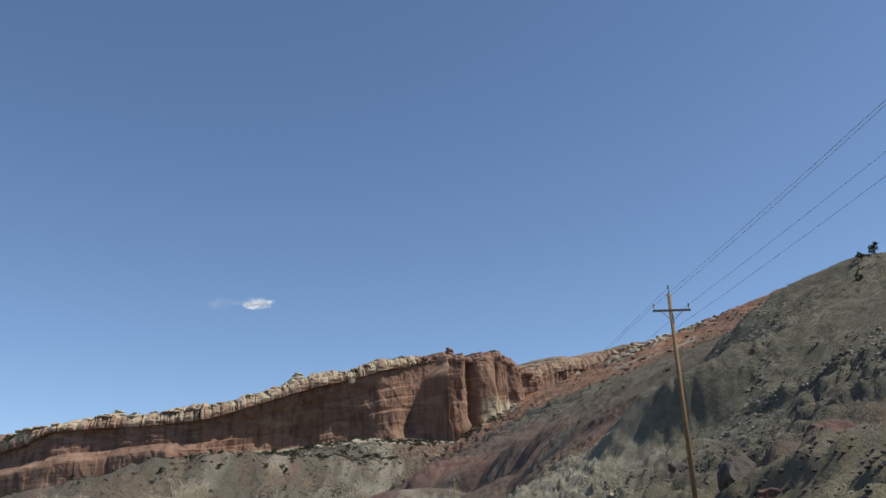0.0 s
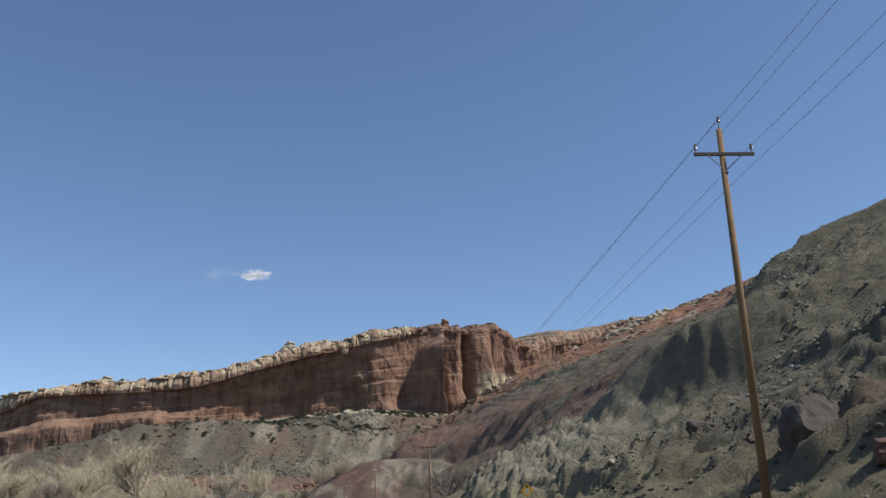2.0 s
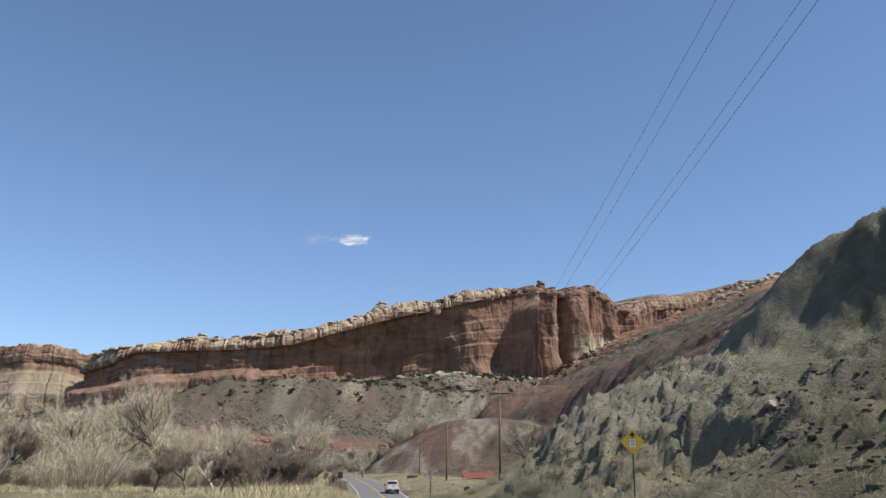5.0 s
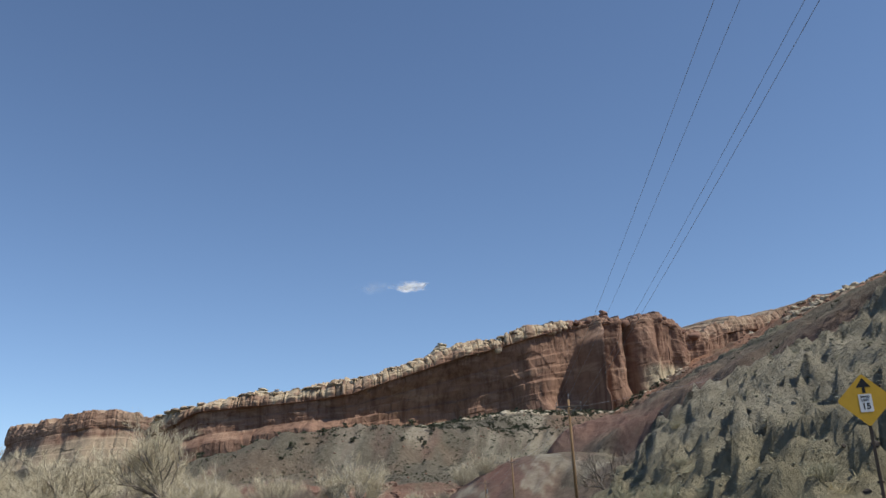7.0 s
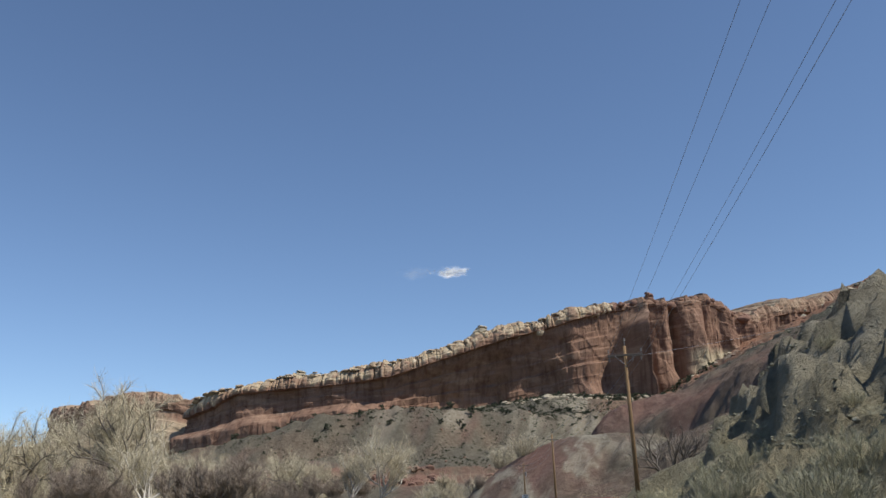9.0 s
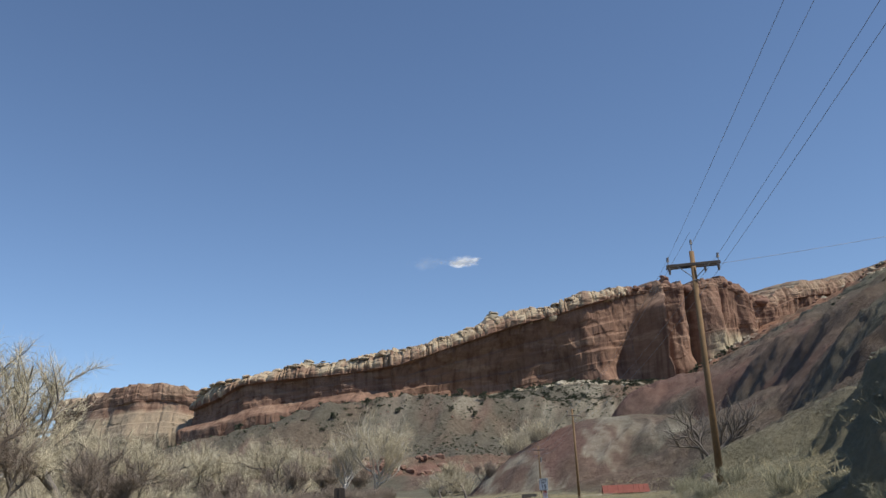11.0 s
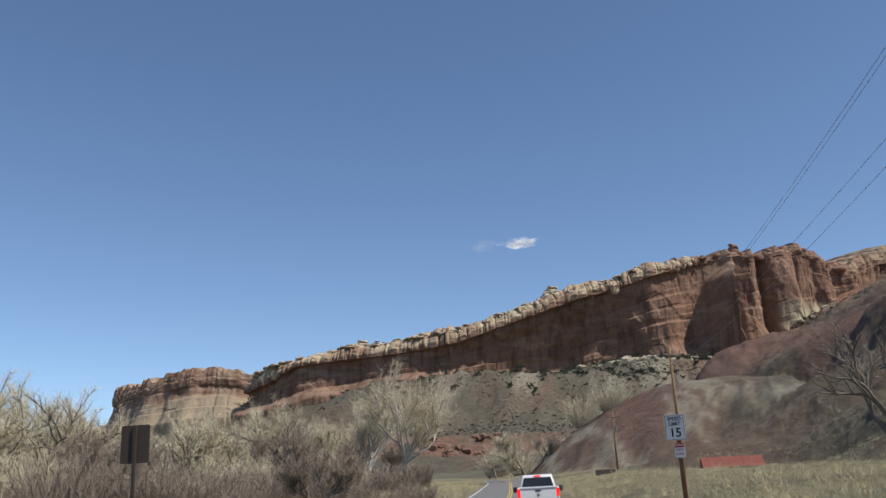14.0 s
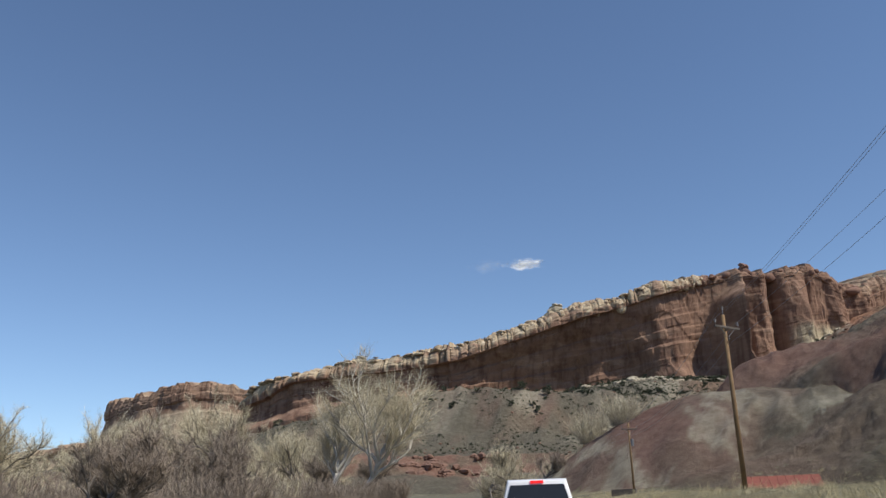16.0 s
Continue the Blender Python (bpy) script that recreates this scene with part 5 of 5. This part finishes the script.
plate("red_band", 0.31, 0.13, M_RED, p, c - 0.53, 0.07, -0.005, 0.025, thick=0.003)
lettering("CAUTION", 0.068, M_WHITE, p, 0.07, -0.008, c - 0.53, 0.001)
lettering("SPEED", 0.088, M_RED, p, 0.07, -0.004, c - 0.665, 0.001)
lettering("HUMP", 0.088, M_RED, p, 0.07, -0.004, c - 0.79, 0.001)
bm = bmesh.new()
box(bm, 0.0, 0.006, -0.4, 0.14, 0.10, c + 0.3, 0.01)
part("post", bm, M_POST, sl, "rust-brown post")

gz = height(9.95, 94)
ws = empty("warning_sign", Matrix.Translation((9.95, 94, gz)) @ Matrix.Rotation(radians(-4), 4, "Z"), "yellow diamond warning sign for a lower speed limit ahead", "road sign")
c = 3.82 - gz
p = plate("diamond_plate", 0.762, 0.762, M_YELLOW, ws, c, corner=0.05, turn=radians(45), label="yellow diamond plate")
q = plate("inset_panel", 0.25, 0.36, M_WHITE, p, c - 0.06, 0, -0.005, 0.02, thick=0.003, label="white inset panel")
lettering("SPEED", 0.065, M_BLACK, q, 0, -0.008, c + 0.06, 0.001)
lettering("LIMIT", 0.065, M_BLACK, q, 0, -0.008, c - 0.005, 0.001)
lettering("15", 0.17, M_BLACK, q, 0, -0.008, c - 0.13, 0.004)
bm = bmesh.new()
box(bm, -0.03, -0.006, c + 0.14, 0.03, -0.003, c + 0.26)
vs = [bm.verts.new(v) for v in ((-0.14, -0.005, c + 0.26), (0.14, -0.005, c + 0.26), (0, -0.005, c + 0.45))]
bm.faces.new(vs)
part("arrow", bm, M_BLACK, p)
bm = bmesh.new()
box(bm, -0.03, 0.005, -0.4, 0.03, 0.05, c + 0.4, 0.006)
part("post", bm, M_DARKMETAL, ws)
gz = height(10.3, 93)
st = empty("marker_stake", Matrix.Translation((10.35, 93, gz)), "short weathered wooden stake in the grass", "stake")
bm = bmesh.new()
box(bm, -0.05, -0.05, -0.3, 0.05, 0.05, 0.65, 0.01)
part("post", bm, M_ARM, st)

gz = height(-19.4, 164.8)
bs = empty("road_sign", Matrix.Translation((-19.4, 164.8, gz)) @ Matrix.Rotation(radians(12), 4, "Z"), "dark brown back of a road sign on a post", "road sign")
c = 3.05 - gz
plate("sign_plate", 0.61, 0.762, M_DARKMETAL, bs, c)
bm = bmesh.new()
box(bm, -0.03, -0.06, -0.4, 0.04, -0.005, c + 0.36, 0.006)
part("post", bm, M_DARKMETAL, bs)

# ---- the shed ----
M_ROOF = plain("red_painted_metal_roof", (0.20, 0.062, 0.042), 0.7, 0.0, 0.3, 0.8)
M_LOG = plain("old_brown_boards", (0.10, 0.065, 0.045), 0.9, 0.0, 0.35, 2, 0.4)
M_PALEWOOD = plain("bleached_rails", (0.42, 0.38, 0.32), 0.9, 0.0, 0.2, 2, 0.3)
SX, SY = -9.6, 269.0
gz = height(SX, SY)
shed = empty("shed", Matrix.Translation((SX, SY, gz)) @ Matrix.Rotation(radians(8), 4, "Z"), "low wooden shed with a faded red metal roof", "shed")
wall_h, hl, hw = max(1.2, 3.15 - gz), 3.4, 1.9
for nm, b4 in (("wall", (-hl, -hw, hl, -hw + 0.12)), ("wall", (-hl, hw - 0.12, hl, hw)), ("wall", (-hl, -hw + 0.12, -hl + 0.12, hw - 0.12)), ("wall", (hl - 0.12, -hw + 0.12, hl, hw - 0.12))):
    bm = bmesh.new()
    n = 6
    for k in range(n):
        box(bm, b4[0], b4[1], -0.5 + (wall_h + 0.5) * k / n, b4[2], b4[3], -0.5 + (wall_h + 0.5) * (k + 1) / n - 0.015, 0.01)
    part(nm, bm, M_LOG, shed)
for s in (-1, 1):
    bm = bmesh.new()
    vs = [bm.verts.new(v) for v in ((s * (hl - 0.06), -hw, wall_h), (s * (hl - 0.06), hw, wall_h), (s * (hl - 0.06), 0, wall_h + 1.1))]
    f = bm.faces.new(vs)
    ext = bmesh.ops.extrude_face_region(bm, geom=[f])
    for v in ext["geom"]:
        if isinstance(v, bmesh.types.BMVert):
            v.co.x -= s * 0.1
    bmesh.ops.recalc_face_normals(bm, faces=bm.faces)
    part("gable", bm, M_LOG, shed)
    for k in range(9):
        x0 = -hl - 0.35 + (2 * hl + 0.7) * k / 9
        bm = bmesh.new()
        tilt = math.atan2(1.1, hw)
        m = Matrix.Translation((0, 0, wall_h + 1.14)) @ Matrix.Rotation(s * tilt, 4, "X")
        L = math.hypot(1.1, hw) + 0.45
        box(bm, x0 + 0.008, min(0, -s * L), 0, x0 + (2 * hl + 0.7) / 9 - 0.008, max(0, -s * L), 0.035, 0.006, m)
        part("roof_panel", bm, M_ROOF, shed)
bm = bmesh.new()
box(bm, -0.45, -hw - 0.03, 0.0, 0.45, -hw - 0.002, wall_h - 0.1)
part("door", bm, M_ARM, shed, "dark plank door")
for k, (x0, y0, x1, y1) in enumerate(((-16.5, 262, -12.0, 263.2), (-15.5, 261, -11.2, 262.1), (-8, 262.5, -4.5, 264))):
    V, F = [], []
    tube(V, F, [np.array((x0, y0, height(x0, y0) + 0.35)), np.array((x1, y1, height(x1, y1) + 0.75))], [0.09, 0.07], 7)
    tagged(mesh_object("fence_rail", V, F, M_PALEWOOD), "bleached fallen fence rail in front of the shed", "rail", "fallen fence rails")
gz = height(-25, 262)
tr = empty("trough", Matrix.Translation((-24.5, 262, gz)), "dark wooden trough in the grass", "trough")
for b6 in ((-1.2, -0.4, 0.1, 1.2, -0.33, 0.75), (-1.2, 0.33, 0.1, 1.2, 0.4, 0.75), (-1.2, -0.33, 0.1, -1.13, 0.33, 0.75), (1.13, -0.33, 0.1, 1.2, 0.33, 0.75), (-1.13, -0.33, 0.12, 1.13, 0.33, 0.18)):
    bm = bmesh.new()
    box(bm, *b6, 0.01)
    part("board", bm, M_ARM, tr)
for sx in (-0.9, 0.9):
    bm = bmesh.new()
    box(bm, sx - 0.07, -0.33, -0.3, sx + 0.07, 0.33, 0.1, 0.01)
    part("leg", bm, M_ARM, tr)

# ---- the pickup truck ----
M_PAINT = plain("white_car_paint", (0.72, 0.73, 0.74), 0.25, 0.0, 0.03, 2, spec=0.5)
M_GLASS = plain("dark_tinted_glass", (0.02, 0.022, 0.024), 0.06, 0.0, 0.1, 2, spec=0.6)
M_TYRE = plain("black_tyre", (0.02, 0.02, 0.02), 0.85, 0.0, 0.2, 6)
M_CHROME = plain("chrome_trim", (0.45, 0.45, 0.46), 0.25, 0.9, 0.1, 6)
M_BUMPER = plain("dark_bumper", (0.05, 0.05, 0.052), 0.5, 0.3, 0.15, 6)


def lamp_material(name, col, glow):
    m, n, l, b = shader(name, 0.25, 0.5)
    b.inputs["Base Color"].default_value = (*col, 1)
    b.inputs["Emission Color"].default_value = (*col, 1)
    b.inputs["Emission Strength"].default_value = glow
    return m


M_TAIL = lamp_material("red_tail_lens", (0.55, 0.02, 0.015), 0.3)
M_BRAKE = lamp_material("lit_brake_lens", (0.85, 0.018, 0.02), 0.9)
TX, TY = -17.0, 190.6
tz = 0.030 * (TY - 168) * float(smooth(150, 200, np.array(TY)))
truck = empty("pickup_truck", Matrix.Translation((TX, TY, tz)) @ Matrix.Rotation(math.atan2(5.5, 24.0), 4, "Z"), "white crew-cab pickup truck seen from behind with brake lights lit", "pickup truck")


def hull(name, rings, material, parent, label=""):
    """A skin over closed rings of points, with both ends filled."""
    bm = bmesh.new()
    R = [[bm.verts.new(v) for v in ring] for ring in rings]
    for a, b in zip(R, R[1:]):
        for k in range(len(a)):
            j = (k + 1) % len(a)
            bm.faces.new((a[k], a[j], b[j], b[k]))
    bm.faces.new(R[0])
    bm.faces.new(R[-1])
    bmesh.ops.recalc_face_normals(bm, faces=bm.faces)
    bmesh.ops.bevel(bm, geom=list(bm.edges), offset=0.03, segments=2, affect="EDGES", profile=0.6, clamp_overlap=True)
    return part(name, bm, material, parent, label, True)


def section(y, half, z0, z1, shoulder):
    return [(-half, y, z0), (half, y, z0), (half, y, z0 + shoulder), (half * 0.97, y, z1), (-half * 0.97, y, z1), (-half, y, z0 + shoulder)]


# bed walls, floor and tailgate (the rear faces -y)
hull("bed_side", [[(-0.99, -0.02, 0.62), (-0.86, -0.02, 0.62), (-0.86, -0.02, 1.38), (-0.96, -0.02, 1.38)], [(-0.99, 2.0, 0.55), (-0.86, 2.0, 0.55), (-0.86, 2.0, 1.40), (-0.96, 2.0, 1.40)]], M_PAINT, truck)
hull("bed_side", [[(0.86, -0.02, 0.62), (0.99, -0.02, 0.62), (0.96, -0.02, 1.38), (0.86, -0.02, 1.38)], [(0.86, 2.0, 0.55), (0.99, 2.0, 0.55), (0.96, 2.0, 1.40), (0.86, 2.0, 1.40)]], M_PAINT, truck)
bm = bmesh.new()
box(bm, -0.855, 0.05, 0.66, 0.855, 1.98, 0.74)
part("bed_floor", bm, M_BUMPER, truck)
bm = bmesh.new()
box(bm, -0.85, -0.05, 0.70, 0.85, 0.04, 1.37, 0.025)
box(bm, -0.85, -0.085, 1.31, 0.85, -0.03, 1.385, 0.02)
tg = part("tailgate", bm, M_PAINT, truck, smooth_it=False)
bm = bmesh.new()
box(bm, -0.13, -0.066, 1.17, 0.13, -0.051, 1.24, 0.006)
part("handle", bm, M_BUMPER, tg, "black tailgate handle")
bm = bmesh.new()
bmesh.ops.create_cone(bm, cap_ends=True, segments=6, radius1=0.085, radius2=0.07, depth=0.02, matrix=Matrix.Translation((0, -0.06, 1.03)) @ Matrix.Rotation(radians(90), 4, "X"))
part("badge", bm, M_CHROME, tg)
hull("cab", [section(1.98, 0.985, 0.50, 1.30, 0.35), section(2.02, 0.98, 0.50, 1.36, 0.40), section(4.3, 0.98, 0.50, 1.30, 0.40), section(5.55, 0.97, 0.50, 1.15, 0.40), section(5.75, 0.88, 0.50, 1.05, 0.35)], M_PAINT, truck)
hull("roof", [[(-0.86, 2.04, 1.34), (0.86, 2.04, 1.34), (0.70, 2.28, 1.93), (-0.70, 2.28, 1.93)], [(-0.88, 2.3, 1.34), (0.88, 2.3, 1.34), (0.72, 2.5, 1.98), (-0.72, 2.5, 1.98)], [(-0.88, 3.6, 1.32), (0.88, 3.6, 1.32), (0.72, 3.5, 1.97), (-0.72, 3.5, 1.97)], [(-0.86, 4.4, 1.25), (0.86, 4.4, 1.25), (0.70, 3.7, 1.90), (-0.70, 3.7, 1.90)]], M_PAINT, truck)
bm = bmesh.new()
vs = [bm.verts.new(v) for v in ((-0.76, 2.035, 1.43), (0.76, 2.035, 1.43), (0.645, 2.215, 1.84), (-0.645, 2.215, 1.84))]
bm.faces.new(vs)
ext = bmesh.ops.extrude_face_region(bm, geom=list(bm.faces))
for v in ext["geom"]:
    if isinstance(v, bmesh.types.BMVert):
        v.co += Vector((0, 0.012, -0.006))
bmesh.ops.recalc_face_normals(bm, faces=bm.faces)
part("rear_window", bm, M_GLASS, truck, "dark tinted rear window")
for s in (-1, 1):
    bm = bmesh.new()
    box(bm, s * 0.90 - 0.075, -0.062, 0.93, s * 0.90 + 0.075, 0.02, 1.30, 0.02)
    part("tail_light", bm, M_BRAKE, truck, "lit red tail light")
    bm = bmesh.new()
    box(bm, s * 1.13 - 0.11, 3.78, 1.18, s * 1.13 + 0.11, 3.92, 1.45, 0.03)
    box(bm, s * 0.98 - 0.07, 3.84, 1.25, s * 0.98 + 0.07, 3.90, 1.30)
    part("wing_mirror", bm, M_BUMPER, truck, "black wing mirror")
    for y in (1.05, 4.75):
        bm = bmesh.new()
        bmesh.ops.create_cone(bm, cap_ends=True, segments=28, radius1=0.40, radius2=0.40, depth=0.27, matrix=Matrix.Translation((s * 0.86, y, 0.40)) @ Matrix.Rotation(radians(90), 4, "Y"))
        bmesh.ops.bevel(bm, geom=[e for e in bm.edges if len(e.link_faces) == 2 and e.calc_face_angle(0) > 1], offset=0.05, segments=2, affect="EDGES")
        w = part("wheel", bm, M_TYRE, truck, "black tyre", True)
        bm = bmesh.new()
        bmesh.ops.create_cone(bm, cap_ends=True, segments=20, radius1=0.24, radius2=0.20, depth=0.04, matrix=Matrix.Translation((s * 1.0, y, 0.40)) @ Matrix.Rotation(s * radians(90), 4, "Y"))
        part("rim", bm, M_CHROME, w, "grey metal wheel rim")
bm = bmesh.new()
box(bm, -0.95, -0.22, 0.50, 0.95, -0.06, 0.70, 0.04)
bp = part("rear_bumper", bm, M_BUMPER, truck, "dark rear bumper")
bm = bmesh.new()
box(bm, -0.155, -0.232, 0.53, 0.155, -0.221, 0.68, 0.004)
pl = part("number_plate", bm, M_WHITE, bp, "pale number plate")
bm = bmesh.new()
for k in range(5):
    box(bm, -0.11 + 0.047 * k, -0.236, 0.575, -0.08 + 0.047 * k, -0.2325, 0.64)
part("plate_bars", bm, M_BLACK, pl)
bm = bmesh.new()
box(bm, -0.16, 2.225, 1.875, 0.16, 2.30, 1.935, 0.012)
part("brake_light", bm, M_BRAKE, truck, "lit red high brake light")
bm = bmesh.new()
box(bm, -0.75, 0.4, 0.32, 0.75, 5.4, 0.60, 0.03)
part("chassis", bm, M_BUMPER, truck)

# ---- the cloud ----
def cloud_material(dense):
    m, n, l, b = shader("thin_cloud", 1.0, 0.0)
    b.inputs["Base Color"].default_value = (0.9, 0.9, 0.9, 1)
    tc = n.new("ShaderNodeTexCoord")
    g = n.new("ShaderNodeVectorMath")
    g.operation = "LENGTH"
    l.new(tc.outputs["Object"], g.inputs[0])
    f = noise_node(n, l, 1.3, 2.5, (2.0, 1, 1), 0.4, True)
    a = n.new("ShaderNodeMath")
    a.operation = "SUBTRACT"
    l.new(f, a.inputs[0])
    h = n.new("ShaderNodeMath")
    h.operation = "MULTIPLY_ADD"
    l.new(g.outputs["Value"], h.inputs[0])
    h.inputs[1].default_value, h.inputs[2].default_value = 0.62, 0.02
    l.new(h.outputs[0], a.inputs[1])
    k = n.new("ShaderNodeMapRange")
    k.interpolation_type = "SMOOTHSTEP"
    k.inputs["From Min"].default_value, k.inputs["From Max"].default_value = -0.08, dense
    l.new(a.outputs[0], k.inputs["Value"])
    l.new(k.outputs[0], b.inputs["Alpha"])
    return m


M_CLOUD, M_WISP = cloud_material(0.62), cloud_material(2.6)
way = Vector((-0.214, 0.939, 0.2675)).normalized()
for off, w, h, lb in ((26.0, 108.0, 32.0, "small white wisp of cloud in the blue sky"), (-150.0, 95.0, 40.0, "faint torn wisp of cloud in the blue sky")):
    bm = bmesh.new()
    bmesh.ops.create_uvsphere(bm, u_segments=48, v_segments=24, radius=1.0)
    for v in bm.verts:
        v.co.y *= 0.15
    me = bpy.data.meshes.new("cloud")
    bm.to_mesh(me)
    bm.free()
    me.polygons.foreach_set("use_smooth", np.ones(len(me.polygons), bool))
    me.materials.append(M_CLOUD if off > 0 else M_WISP)
    ob = new("cloud", me)
    side = Vector((way.y, -way.x, 0)).normalized()
    ob.matrix_world = Matrix.Translation(way * 4300 + side * off + Vector((0, 0, 0.05 * off * -0.2))) @ Matrix.Rotation(math.atan2(-way.x, way.y), 4, "Z") @ Matrix.Diagonal((w, w, h, 1))
    tagged(ob, lb, "cloud")
